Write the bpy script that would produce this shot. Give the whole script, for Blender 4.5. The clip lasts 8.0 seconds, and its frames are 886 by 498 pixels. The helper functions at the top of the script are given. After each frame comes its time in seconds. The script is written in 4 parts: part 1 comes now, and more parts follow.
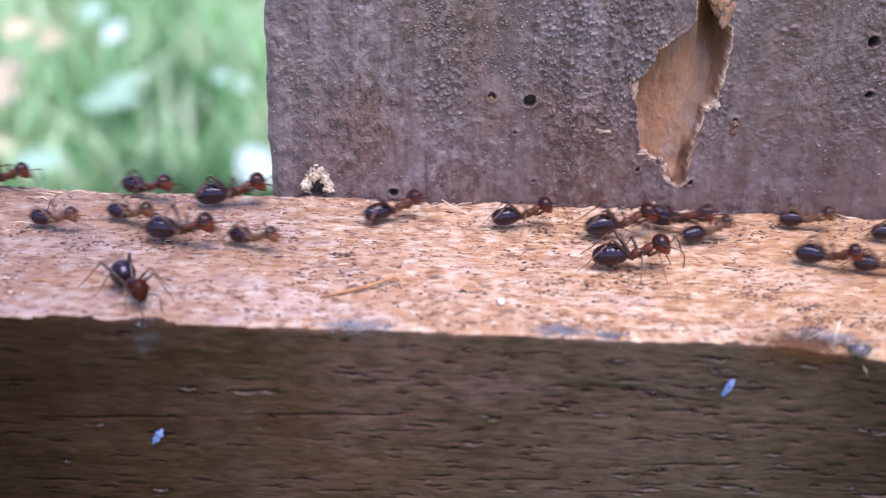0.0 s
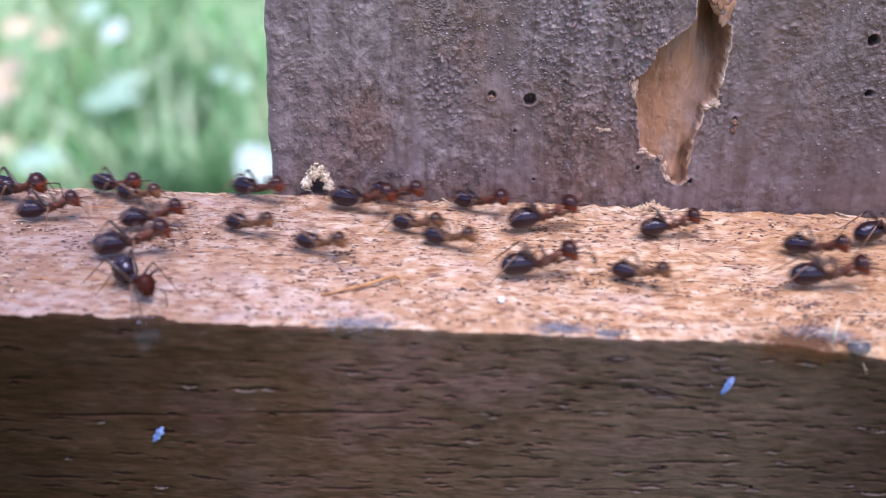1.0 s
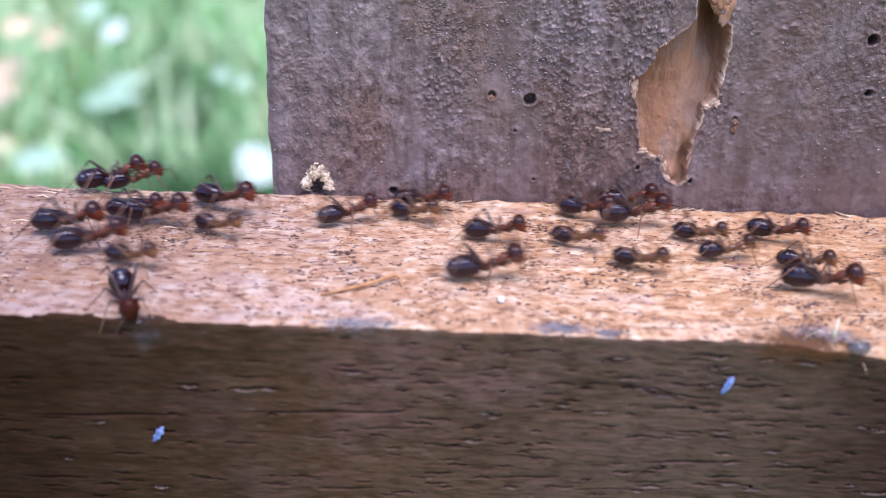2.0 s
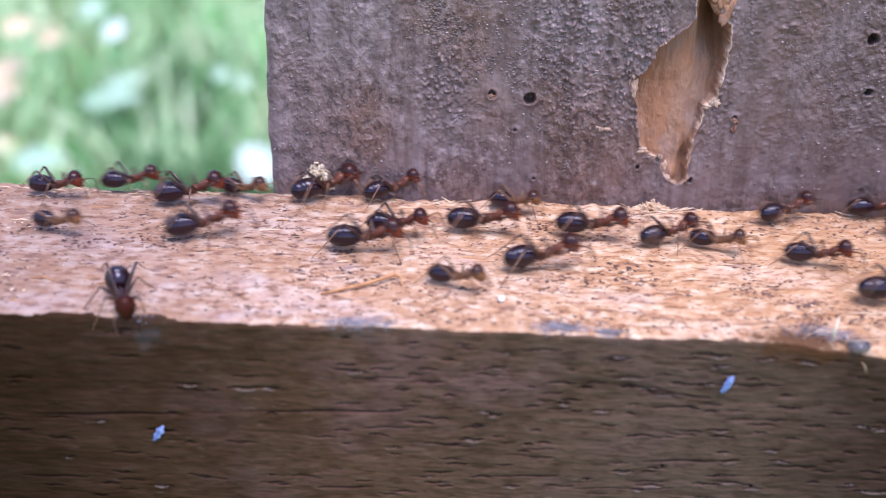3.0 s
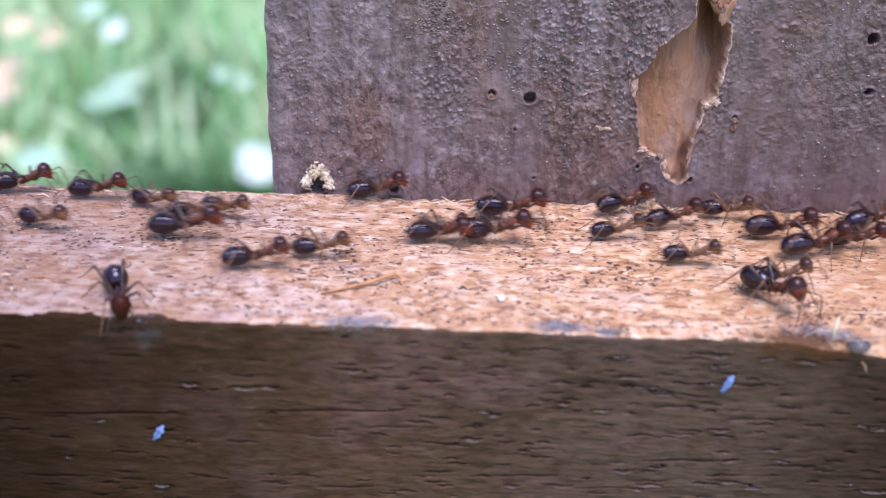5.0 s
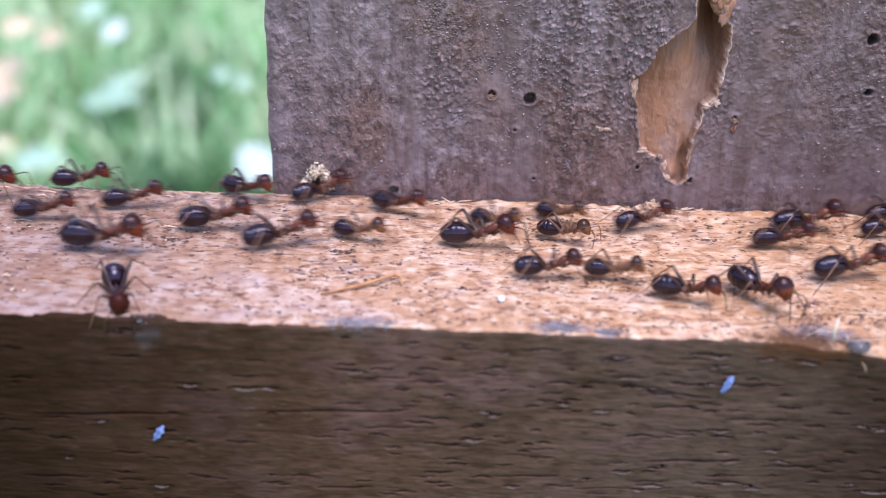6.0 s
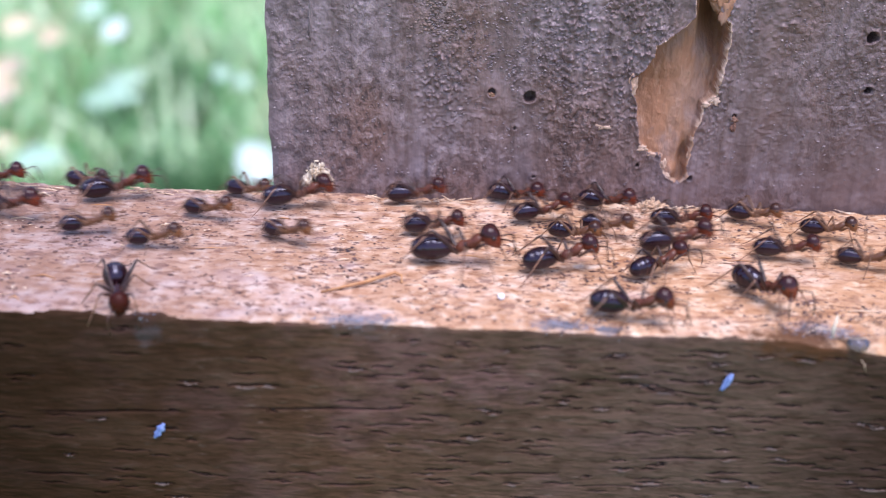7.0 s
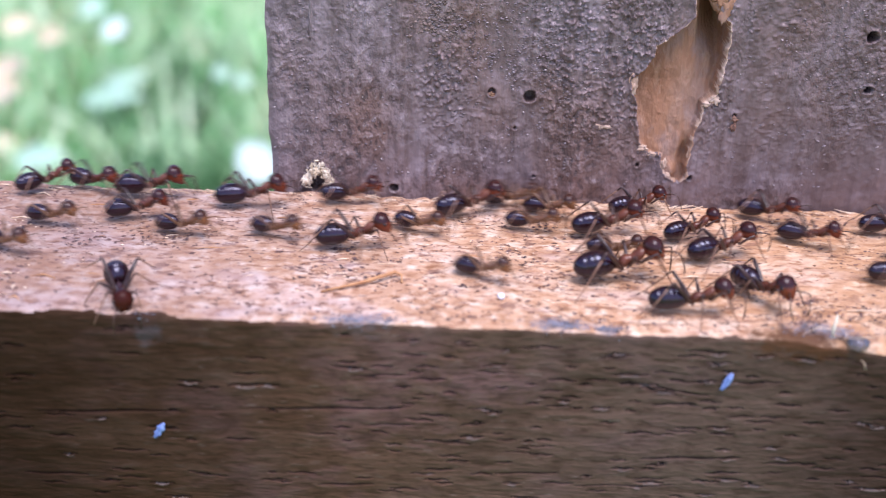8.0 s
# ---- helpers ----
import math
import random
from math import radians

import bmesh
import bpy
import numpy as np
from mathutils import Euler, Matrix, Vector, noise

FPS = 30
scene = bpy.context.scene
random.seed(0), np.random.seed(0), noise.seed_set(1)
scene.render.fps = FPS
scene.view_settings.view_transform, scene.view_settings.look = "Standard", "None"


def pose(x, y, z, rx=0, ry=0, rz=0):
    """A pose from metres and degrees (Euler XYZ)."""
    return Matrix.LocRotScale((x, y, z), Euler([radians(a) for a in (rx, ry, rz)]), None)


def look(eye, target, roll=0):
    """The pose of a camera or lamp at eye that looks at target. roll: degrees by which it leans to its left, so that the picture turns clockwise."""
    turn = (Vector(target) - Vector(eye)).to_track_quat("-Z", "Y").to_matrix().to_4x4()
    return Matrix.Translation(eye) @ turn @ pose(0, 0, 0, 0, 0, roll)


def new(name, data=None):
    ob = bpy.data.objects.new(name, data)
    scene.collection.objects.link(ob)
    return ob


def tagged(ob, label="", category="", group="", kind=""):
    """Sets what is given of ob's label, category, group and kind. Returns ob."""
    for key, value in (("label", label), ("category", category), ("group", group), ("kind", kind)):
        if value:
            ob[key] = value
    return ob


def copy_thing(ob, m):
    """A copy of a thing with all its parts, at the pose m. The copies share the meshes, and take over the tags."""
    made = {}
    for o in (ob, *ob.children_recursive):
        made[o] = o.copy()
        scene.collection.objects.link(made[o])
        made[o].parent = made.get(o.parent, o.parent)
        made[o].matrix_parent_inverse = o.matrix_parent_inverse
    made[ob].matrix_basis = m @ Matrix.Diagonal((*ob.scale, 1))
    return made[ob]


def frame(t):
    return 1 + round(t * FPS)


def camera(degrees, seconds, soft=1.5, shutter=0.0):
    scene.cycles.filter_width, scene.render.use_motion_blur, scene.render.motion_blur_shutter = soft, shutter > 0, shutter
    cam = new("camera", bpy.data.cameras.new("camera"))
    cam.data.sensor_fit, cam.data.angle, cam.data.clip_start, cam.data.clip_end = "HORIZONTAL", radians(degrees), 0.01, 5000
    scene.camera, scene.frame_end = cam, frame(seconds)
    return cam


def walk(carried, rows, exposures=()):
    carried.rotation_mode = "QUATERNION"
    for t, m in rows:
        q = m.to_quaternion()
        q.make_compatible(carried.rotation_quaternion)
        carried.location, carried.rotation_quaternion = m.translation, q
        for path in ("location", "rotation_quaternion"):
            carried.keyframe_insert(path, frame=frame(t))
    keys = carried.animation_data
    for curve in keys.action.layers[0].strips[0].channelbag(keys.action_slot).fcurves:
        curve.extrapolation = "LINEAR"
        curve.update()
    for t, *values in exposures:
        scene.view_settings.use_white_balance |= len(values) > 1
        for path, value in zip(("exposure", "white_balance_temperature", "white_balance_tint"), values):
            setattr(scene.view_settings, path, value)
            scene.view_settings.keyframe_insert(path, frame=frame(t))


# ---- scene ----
MM = 0.001

# ---- camera: held still a hand's width from the beam, drifting a little ----
cam = camera(42, 8.0, soft=1.15, shutter=0.5)
cam.data.dof.use_dof = True
cam.data.dof.focus_distance = 0.112
cam.data.dof.aperture_fstop = 21.0
# seconds, millimetres back and degrees of nod
DRIFT = ((0.0, 0.0, 0.0), (0.5, 0.27, 0.06), (1.0, 0.17, 0.05), (1.5, 0.16, 0.05), (3.0, 0.25, 0.08), (3.5, 0.0, 0.0), (4.0, 0.22, 0.09),
         (4.5, 0.23, 0.12), (6.0, 0.28, 0.07), (6.5, 0.38, 0.10), (7.0, 0.47, 0.13), (7.5, 0.54, 0.14), (8.0, 0.46, 0.15))
EYE, PITCH, ROLL = (0.0, -82.3, 47.5), 25.9, 2.05


def held(back_by, nod):
    eye = Vector((EYE[0] * MM, (EYE[1] - back_by) * MM, EYE[2] * MM))
    ahead = Vector((0, math.cos(radians(PITCH + nod)), -math.sin(radians(PITCH + nod))))
    return look(eye, eye + ahead, ROLL)


walk(cam, [(t, held(b, n)) for t, b, n in DRIFT], exposures=[(t, e, 6000, 27) for t, e in (
    (0.0, 0.83), (1.0, 0.80), (1.5, 0.84), (3.0, 0.92), (3.5, 0.95), (4.0, 0.94), (4.5, 0.90), (6.0, 0.84), (6.5, 0.88), (7.5, 0.92), (8.0, 0.96))])

# ---- light: bright hazy daylight, open sky above and behind the camera ----
SUN_UP, SUN_TURN = 70.0, 150.0
world = bpy.data.worlds.new("sky")
scene.world = world
world.use_nodes = True
sky = world.node_tree.nodes.new("ShaderNodeTexSky")
sky.sky_type, sky.sun_disc = "NISHITA", False
sky.sun_elevation, sky.sun_rotation = radians(SUN_UP), radians(SUN_TURN)
sky.air_density, sky.dust_density = 1.0, 1.5
back = world.node_tree.nodes["Background"]
back.inputs["Strength"].default_value = 0.165
world.node_tree.links.new(sky.outputs["Color"], back.inputs["Color"])
sun = new("sun", bpy.data.lights.new("sun", "SUN"))
sun.data.energy, sun.data.angle, sun.data.color = 1.95, radians(34), (1.0, 0.95, 0.90)
sun.matrix_world = look((0, 0, 3), Vector((0, 0, 3)) - Vector((
    math.sin(radians(SUN_TURN)) * math.cos(radians(SUN_UP)),
    math.cos(radians(SUN_TURN)) * math.cos(radians(SUN_UP)), math.sin(radians(SUN_UP)))))


# ---- materials ----
class Nodes:
    """A short hand for node materials; textures run in the object's metres."""

    def __init__(self, name):
        self.mat = bpy.data.materials.new(name)
        self.mat.use_nodes = True
        self.tree = self.mat.node_tree
        self.shader = self.tree.nodes["Principled BSDF"]
        self.spot = self.add("ShaderNodeTexCoord").outputs["Object"]

    def add(self, kind, **inputs):
        node = self.tree.nodes.new(kind)
        for key, value in inputs.items():
            self.put(node.inputs[key.replace("_", " ")], value)
        return node

    def put(self, socket, value):
        if isinstance(value, bpy.types.NodeSocket):
            self.tree.links.new(value, socket)
        else:
            socket.default_value = value

    def stretch(self, sx, sy, sz):
        return self.add("ShaderNodeMapping", Vector=self.spot, Scale=(sx, sy, sz)).outputs["Vector"]

    def noise(self, scale=(1, 1, 1), detail=4.0, rough=0.55):
        return self.add("ShaderNodeTexNoise", Vector=self.stretch(*scale), Scale=1.0, Detail=detail,
                        Roughness=rough).outputs["Fac"]

    def ramp(self, fac, stops):
        node = self.add("ShaderNodeValToRGB", Fac=fac)
        ramp = node.color_ramp
        while len(ramp.elements) < len(stops):
            ramp.elements.new(0.5)
        for element, (spot, colour) in zip(ramp.elements, stops):
            element.position = spot
            element.color = (*colour, 1) if isinstance(colour, tuple) else (colour, colour, colour, 1)
        return node.outputs["Color"]

    def mix(self, fac, a, b, blend="MIX"):
        node = self.tree.nodes.new("ShaderNodeMix")
        node.data_type, node.blend_type = "RGBA", blend
        self.put(node.inputs["Factor"], fac)
        self.put(node.inputs["A"], (*a, 1) if isinstance(a, tuple) else a)
        self.put(node.inputs["B"], (*b, 1) if isinstance(b, tuple) else b)
        return node.outputs["Result"]

    def tone_mask(self, edge, reach, way=1.0, most=0.72):
        """A mask for tone and painted shade on one end of the wood, with a ragged border about edge millimetres along
        it.
        """
        along = self.add("ShaderNodeSeparateXYZ", Vector=self.stretch(1000 * way, 1000, 1000)).outputs["X"]
        ragged = self.add("ShaderNodeMath", Value=self.noise((70, 70, 110), 4, 0.6))
        ragged.operation = "MULTIPLY"
        ragged.inputs[1].default_value = 26.0
        total = self.add("ShaderNodeMath", Value=along)
        total.operation = "ADD"
        self.put(total.inputs[1], ragged.outputs["Value"])
        spread_of = self.add("ShaderNodeMapRange", Value=total.outputs["Value"])
        for key, value in (("From Min", edge + 13 - reach), ("From Max", edge + 13 + reach), ("To Min", most), ("To Max", 0.0)):
            spread_of.inputs[key].default_value = value
        return spread_of.outputs["Result"]

    def smear(self, spot, reach, most=0.8):
        """A soft patch round a spot, with radii reach, both in millimetres, broken up by noise."""
        near = self.tree.nodes.new("ShaderNodeMapping")
        self.put(near.inputs["Vector"], self.spot)
        near.inputs["Scale"].default_value = [1000 / r for r in reach]
        near.inputs["Location"].default_value = [-p / r for p, r in zip(spot, reach)]
        far = self.tree.nodes.new("ShaderNodeVectorMath")
        far.operation = "LENGTH"
        self.put(far.inputs[0], near.outputs["Vector"])
        total = self.add("ShaderNodeMath", Value=self.noise((750, 900, 900), 4, 0.65))
        total.operation = "MULTIPLY_ADD"
        total.inputs[1].default_value = 2.6
        self.put(total.inputs[2], far.outputs["Value"])
        fade = self.add("ShaderNodeMapRange", Value=total.outputs["Value"])
        for key, value in (("From Min", 1.75), ("From Max", 2.45), ("To Min", most), ("To Max", 0.0)):
            fade.inputs[key].default_value = value
        return fade.outputs["Result"]

    def island(self):
        return self.add("ShaderNodeNewGeometry").outputs["Random Per Island"]

    def done(self, colour, rough=0.7, height=None, depth=0.0001, strength=0.6, **more):
        self.put(self.shader.inputs["Base Color"], (*colour, 1) if isinstance(colour, tuple) else colour)
        self.put(self.shader.inputs["Roughness"], rough)
        for key, value in more.items():
            self.put(self.shader.inputs[key.replace("_", " ")], value)
        if height is not None:
            bump = self.add("ShaderNodeBump", Height=height, Strength=strength, Distance=depth)
            self.tree.links.new(bump.outputs["Normal"], self.shader.inputs["Normal"])
        return self.mat


# grey-blue growth along the front arris: places and radii
GROWTH = (((-6.6, 0.5, -0.3), (3.0, 1.0, 1.2)), ((9.6, 1.0, -0.1), (2.4, 0.9, 0.7)), ((14.0, 0.5, -0.2), (1.2, 0.6, 0.6)),
          ((31.8, 1.7, -0.3), (3.0, 1.5, 1.0)), ((-24.4, -0.3, -1.7), (1.3, 0.6, 1.2)))
TORN = ((30.3, 0.3, -0.4), (5.4, 1.7, 1.9))


def make_sawn_wood():
    n = Nodes("sawn_wood")
    broad = n.noise((70, 130, 60), 3)
    blotch = n.noise((520, 800, 500), 3, 0.55)
    fibre = n.noise((620, 1700, 1500), 3, 0.6)
    fine = n.noise((1500, 3600, 3000), 2, 0.5)
    pore = n.noise((900, 2100, 2500), 2, 0.55)
    tone_mask = n.noise((130, 230, 150), 4, 0.6)
    tone = n.ramp(broad, [(0.30, (0.47, 0.27, 0.148)), (0.50, (0.59, 0.38, 0.245)), (0.70, (0.67, 0.51, 0.43))])
    tone = n.mix(n.ramp(blotch, [(0.36, 0.7), (0.50, 0.0)]), tone, (0.38, 0.198, 0.105))
    tone = n.mix(n.ramp(blotch, [(0.52, 0.0), (0.66, 0.65)]), tone, (0.82, 0.69, 0.56))
    tone = n.mix(n.ramp(fibre, [(0.36, 0.9), (0.44, 0.0)]), tone, (0.27, 0.125, 0.062))
    tone = n.mix(n.ramp(fibre, [(0.60, 0.0), (0.72, 0.5)]), tone, (0.78, 0.66, 0.54))
    tone = n.mix(n.ramp(fine, [(0.28, 0.35), (0.42, 0.0)]), tone, (0.36, 0.19, 0.11))
    tone = n.mix(n.ramp(pore, [(0.335, 1.0), (0.36, 0.0)]), tone, (0.060, 0.030, 0.028))
    tone = n.mix(n.ramp(n.noise((420, 900, 900), 3, 0.6), [(0.36, 0.7), (0.41, 0.0)]), tone, (0.20, 0.105, 0.08))
    # scattered grey stains
    tone = n.mix(n.ramp(tone_mask, [(0.54, 0.0), (0.68, 0.4)]), tone, (0.40, 0.30, 0.30))
    # darker brown towards the left end, orange-brown towards the right
    tone = n.mix(n.tone_mask(-19, 17, 1.0, 0.85), tone, n.mix(0.6, tone, (0.20, 0.112, 0.080)))
    tone = n.mix(n.tone_mask(-29, 12, -1.0, 0.42), tone, (0.38, 0.215, 0.115))
    # cooler and darker on the left, a little yellower on the right
    tone = n.mix(n.tone_mask(2, 26, 1.0, 1.0), tone, (0.82, 0.83, 0.88), "MULTIPLY")
    tone = n.mix(n.tone_mask(2, 26, -1.0, 1.0), tone, (0.97, 0.93, 0.84), "MULTIPLY")
    for spot, reach in GROWTH:
        tone = n.mix(n.smear(spot, reach, 0.75), tone, (0.18, 0.168, 0.188))
    tone = n.mix(n.smear(*TORN, 0.95), tone, (0.095, 0.040, 0.015))
    height = n.mix(0.5, blotch, n.mix(0.35, fibre, fine))
    return n.done(tone, 0.75, height, 0.0005, 1.0, Specular_IOR_Level=0.25)


def make_weathered_wood():
    n = Nodes("weathered_beam_face")
    broad = n.noise((100, 100, 230), 4)
    band = n.noise((60, 300, 330), 3, 0.5)
    fibre = n.noise((420, 800, 1350), 3, 0.55)
    fine = n.noise((700, 1500, 4000), 2, 0.5)
    dry = n.noise((420, 600, 3000), 3, 0.52)
    red = n.noise((95, 95, 170), 4, 0.6)
    tone = n.ramp(broad, [(0.3, (0.068, 0.034, 0.017)), (0.55, (0.104, 0.057, 0.034)), (0.75, (0.128, 0.077, 0.053))])
    tone = n.mix(n.ramp(band, [(0.36, 0.4), (0.52, 0.0)]), tone, (0.046, 0.023, 0.011))
    tone = n.mix(n.ramp(red, [(0.50, 0.0), (0.62, 0.6)]), tone, (0.118, 0.062, 0.054))
    tone = n.mix(n.smear((3.6, 0.0, -5.4), (5.0, 9.0, 2.2), 0.55), tone, (0.160, 0.082, 0.078))
    tone = n.mix(n.tone_mask(-6, 16, -1.0, 0.45), tone, (0.118, 0.083, 0.066))
    tone = n.mix(n.ramp(fibre, [(0.36, 0.5), (0.48, 0.0)]), tone, (0.034, 0.018, 0.010))
    tone = n.mix(n.ramp(fibre, [(0.56, 0.0), (0.70, 0.5)]), tone, (0.150, 0.096, 0.070))
    tone = n.mix(n.ramp(fine, [(0.32, 0.35), (0.44, 0.0)]), tone, (0.034, 0.018, 0.010))
    tone = n.mix(n.ramp(dry, [(0.655, 0.0), (0.69, 0.6)]), tone, (0.20, 0.145, 0.115))
    # shade over the left and right ends, painted in as near-black browns
    tone = n.mix(n.tone_mask(-20, 16, 1.0, 0.92), tone, n.mix(0.94, tone, (0.019, 0.0085, 0.0034)))
    tone = n.mix(n.tone_mask(-34, 9, -1.0, 0.85), tone, (0.026, 0.013, 0.006))
    for spot, reach in GROWTH:
        tone = n.mix(n.smear(spot, reach, 0.35), tone, (0.10, 0.098, 0.105))
    tone = n.mix(n.smear(*TORN, 0.8), tone, (0.085, 0.036, 0.014))
    height = n.mix(0.3, fibre, fine)
    return n.done(tone, 0.7, height, 0.0004, 0.9, Specular_IOR_Level=0.04)


def make_board_wood():
    n = Nodes("grey_board_face")
    broad = n.noise((70, 70, 30), 4)
    grain = n.noise((1150, 1150, 850), 3, 0.62)
    streak = n.noise((420, 420, 30), 4, 0.62)
    line = n.noise((1500, 1500, 90), 3, 0.6)
    brown = n.noise((110, 110, 70), 4)
    pale = n.noise((240, 240, 130), 4, 0.6)
    crust = n.ramp(n.noise((95, 95, 70), 3, 0.6), [(0.40, 0.15), (0.60, 1.0)])
    tone = n.ramp(broad, [(0.30, (0.147, 0.099, 0.092)), (0.52, (0.200, 0.146, 0.144)), (0.75, (0.250, 0.196, 0.205))])
    tone = n.mix(n.ramp(brown, [(0.45, 0.0), (0.62, 0.75)]), tone, (0.176, 0.098, 0.074))
    tone = n.mix(n.ramp(pale, [(0.56, 0.0), (0.70, 0.5)]), tone, (0.300, 0.242, 0.252))
    tone = n.mix(n.ramp(streak, [(0.38, 0.75), (0.54, 0.0)]), tone, (0.100, 0.060, 0.050))
    tone = n.mix(n.ramp(line, [(0.34, 0.45), (0.46, 0.0)]), tone, (0.090, 0.055, 0.048))
    tone = n.mix(n.mix(1.0, n.ramp(grain, [(0.39, 0.85), (0.48, 0.0)]), crust, "MULTIPLY"), tone, (0.060, 0.038, 0.034))
    tone = n.mix(n.mix(1.0, n.ramp(grain, [(0.58, 0.0), (0.68, 0.7)]), crust, "MULTIPLY"), tone, (0.350, 0.272, 0.255))
    # paler at the free edge, darker towards the right end
    tone = n.mix(n.tone_mask(-13, 7, 1.0, 0.36), tone, (0.27, 0.225, 0.235))
    tone = n.mix(n.tone_mask(-28, 12, -1.0, 0.42), tone, (0.112, 0.075, 0.070))
    return n.done(tone, n.ramp(grain, [(0.3, 0.6), (0.7, 0.38)]), n.mix(1.0, grain, crust, "MULTIPLY"), 0.0005, 1.0)


def make_raw_wood():
    n = Nodes("torn_raw_wood")
    broad = n.noise((220, 220, 90), 4)
    grain = n.noise((1500, 1500, 380), 5, 0.62)
    tone = n.ramp(broad, [(0.30, (0.27, 0.120, 0.056)), (0.5, (0.32, 0.162, 0.088)), (0.72, (0.28, 0.185, 0.142))])
    tone = n.mix(n.ramp(grain, [(0.34, 0.4), (0.5, 0.0)]), tone, (0.213, 0.115, 0.0656))
    tone = n.mix(n.ramp(grain, [(0.60, 0.0), (0.76, 0.5)]), tone, (0.492, 0.361, 0.262))
    shred = n.noise((700, 700, 240), 4, 0.6)
    dull = n.noise((300, 300, 200), 4, 0.6)
    tone = n.mix(n.ramp(shred, [(0.34, 0.3), (0.47, 0.0)]), tone, (0.17, 0.085, 0.045))
    tone = n.mix(n.ramp(shred, [(0.57, 0.0), (0.70, 0.3)]), tone, (0.50, 0.33, 0.21))
    tone = n.mix(n.ramp(dull, [(0.50, 0.0), (0.62, 0.6)]), tone, (0.30, 0.205, 0.175))
    return n.done(tone, 0.8, n.mix(0.5, grain, shred), 0.0006, 0.9)


def make_plain(name, dark, light, rough, scale=900, bump=0.00004, **more):
    n = Nodes(name)
    fac = n.noise((scale, scale, scale), 4)
    return n.done(n.ramp(fac, [(0.32, dark), (0.68, light)]), rough, fac, bump, 0.5, **more)


def make_crowned(name, crown, cheek):
    """A head that is nearly black on the crown and red-brown on the cheeks and jaws."""
    n = Nodes(name)
    axis = n.add("ShaderNodeSeparateXYZ", Vector=n.stretch(1000, 1000, 1000))
    along = n.add("ShaderNodeMath", Value=axis.outputs["Z"])
    along.operation = "SUBTRACT"
    n.put(along.inputs[1], axis.outputs["X"])
    fac = n.noise((700, 700, 700), 3)
    tone = n.ramp(along.outputs["Value"], [(0.0, cheek), (0.42, crown)])
    return n.done(n.mix(n.ramp(fac, [(0.35, 0.3), (0.65, 0.0)]), tone, (0.08, 0.022, 0.012)), 0.2, Specular_IOR_Level=0.3)


def make_leafy(name, low, high, rough):
    n = Nodes(name)
    pick = n.island()
    vein = n.noise((9, 9, 9), 3)
    tone = n.ramp(n.mix(0.8, pick, n.noise((15, 15, 5), 2)), [(0.38, low), (0.63, high)])
    tone = n.mix(n.ramp(vein, [(0.4, 0.0), (0.7, 0.35)]), tone, (0.40, 0.60, 0.32))
    return n.done(tone, rough)


# colour of leaves added to paint the whitish glow at the far left
GLOW_LEAF = make_leafy("glow_leaf", (0.68, 0.48, 0.30), (0.78, 0.62, 0.46), 0.5)
SAWN, WEATHERED, BOARD, RAW = make_sawn_wood(), make_weathered_wood(), make_board_wood(), make_raw_wood()
SPECK = make_plain("dark_speck", (0.022, 0.014, 0.018), (0.21, 0.11, 0.085), 0.7, 420)
SLIVER = make_plain("brown_sliver", (0.07, 0.03, 0.018), (0.26, 0.12, 0.06), 0.75, 420)
GRIT = make_plain("grey_grit", (0.060, 0.040, 0.038), (0.29, 0.23, 0.235), 0.28, 260)
FIBRE = make_plain("pale_fibre", (0.62, 0.42, 0.26), (0.80, 0.64, 0.46), 0.7)
AMBER = make_plain("amber_fibre", (0.36, 0.16, 0.06), (0.52, 0.28, 0.12), 0.6)
CHALK = make_plain("blue_white_fleck", (0.06, 0.10, 0.28), (0.26, 0.35, 0.64), 0.5, 1500)
WHITE = make_plain("white_grain", (0.78, 0.80, 0.85), (0.9, 0.9, 0.92), 0.35)
LICHEN = make_plain("grey_crust", (0.10, 0.095, 0.10), (0.27, 0.275, 0.32), 0.95, 700, Specular_IOR_Level=0.1)
CRACK = make_plain("shade_in_cracks", (0.006, 0.004, 0.003), (0.020, 0.012, 0.009), 0.9, 500)
SLIT_LIP = make_plain("lit_slit_lip", (0.070, 0.046, 0.034), (0.135, 0.094, 0.074), 0.8, 600)
BRISTLE = make_plain("frass", (0.42, 0.32, 0.20), (0.80, 0.70, 0.54), 0.8)
EARTH = make_plain("mossy_earth", (0.12, 0.24, 0.09), (0.20, 0.34, 0.14), 0.95, 9, 0.01)
GRASS = make_leafy("grass_blade", (0.14, 0.47, 0.13), (0.74, 0.90, 0.58), 0.55)
LEAF = make_leafy("broad_leaf", (0.32, 0.52, 0.38), (0.42, 0.60, 0.47), 0.5)
# the sky's sheen on these leaves is painted as a near-white base colour
PALE_LEAF = make_leafy("sky_sheen_leaf", (0.58, 0.70, 0.64), (0.72, 0.82, 0.78), 0.45)
SHADED_GRASS = make_leafy("shaded_blade", (0.03, 0.11, 0.03), (0.12, 0.30, 0.10), 0.55)
STRAW = make_leafy("dry_blade", (0.42, 0.30, 0.14), (0.60, 0.48, 0.28), 0.6)
GASTER = make_plain("black_shell", (0.007, 0.0016, 0.004), (0.020, 0.0042, 0.006), 0.13, 700, 0.00001, Specular_IOR_Level=0.62, Specular_Tint=(0.72, 0.78, 1.0, 1.0))
BAND = make_plain("brown_band", (0.009, 0.0035, 0.004), (0.024, 0.010, 0.008), 0.25, 700, 0.00002)
CRUST = make_plain("bark_crumb", (0.06, 0.038, 0.03), (0.20, 0.14, 0.115), 0.6, 300)
LIP = make_plain("pale_torn_fibre", (0.34, 0.20, 0.125), (0.58, 0.43, 0.33), 0.8, 700, 0.0001)
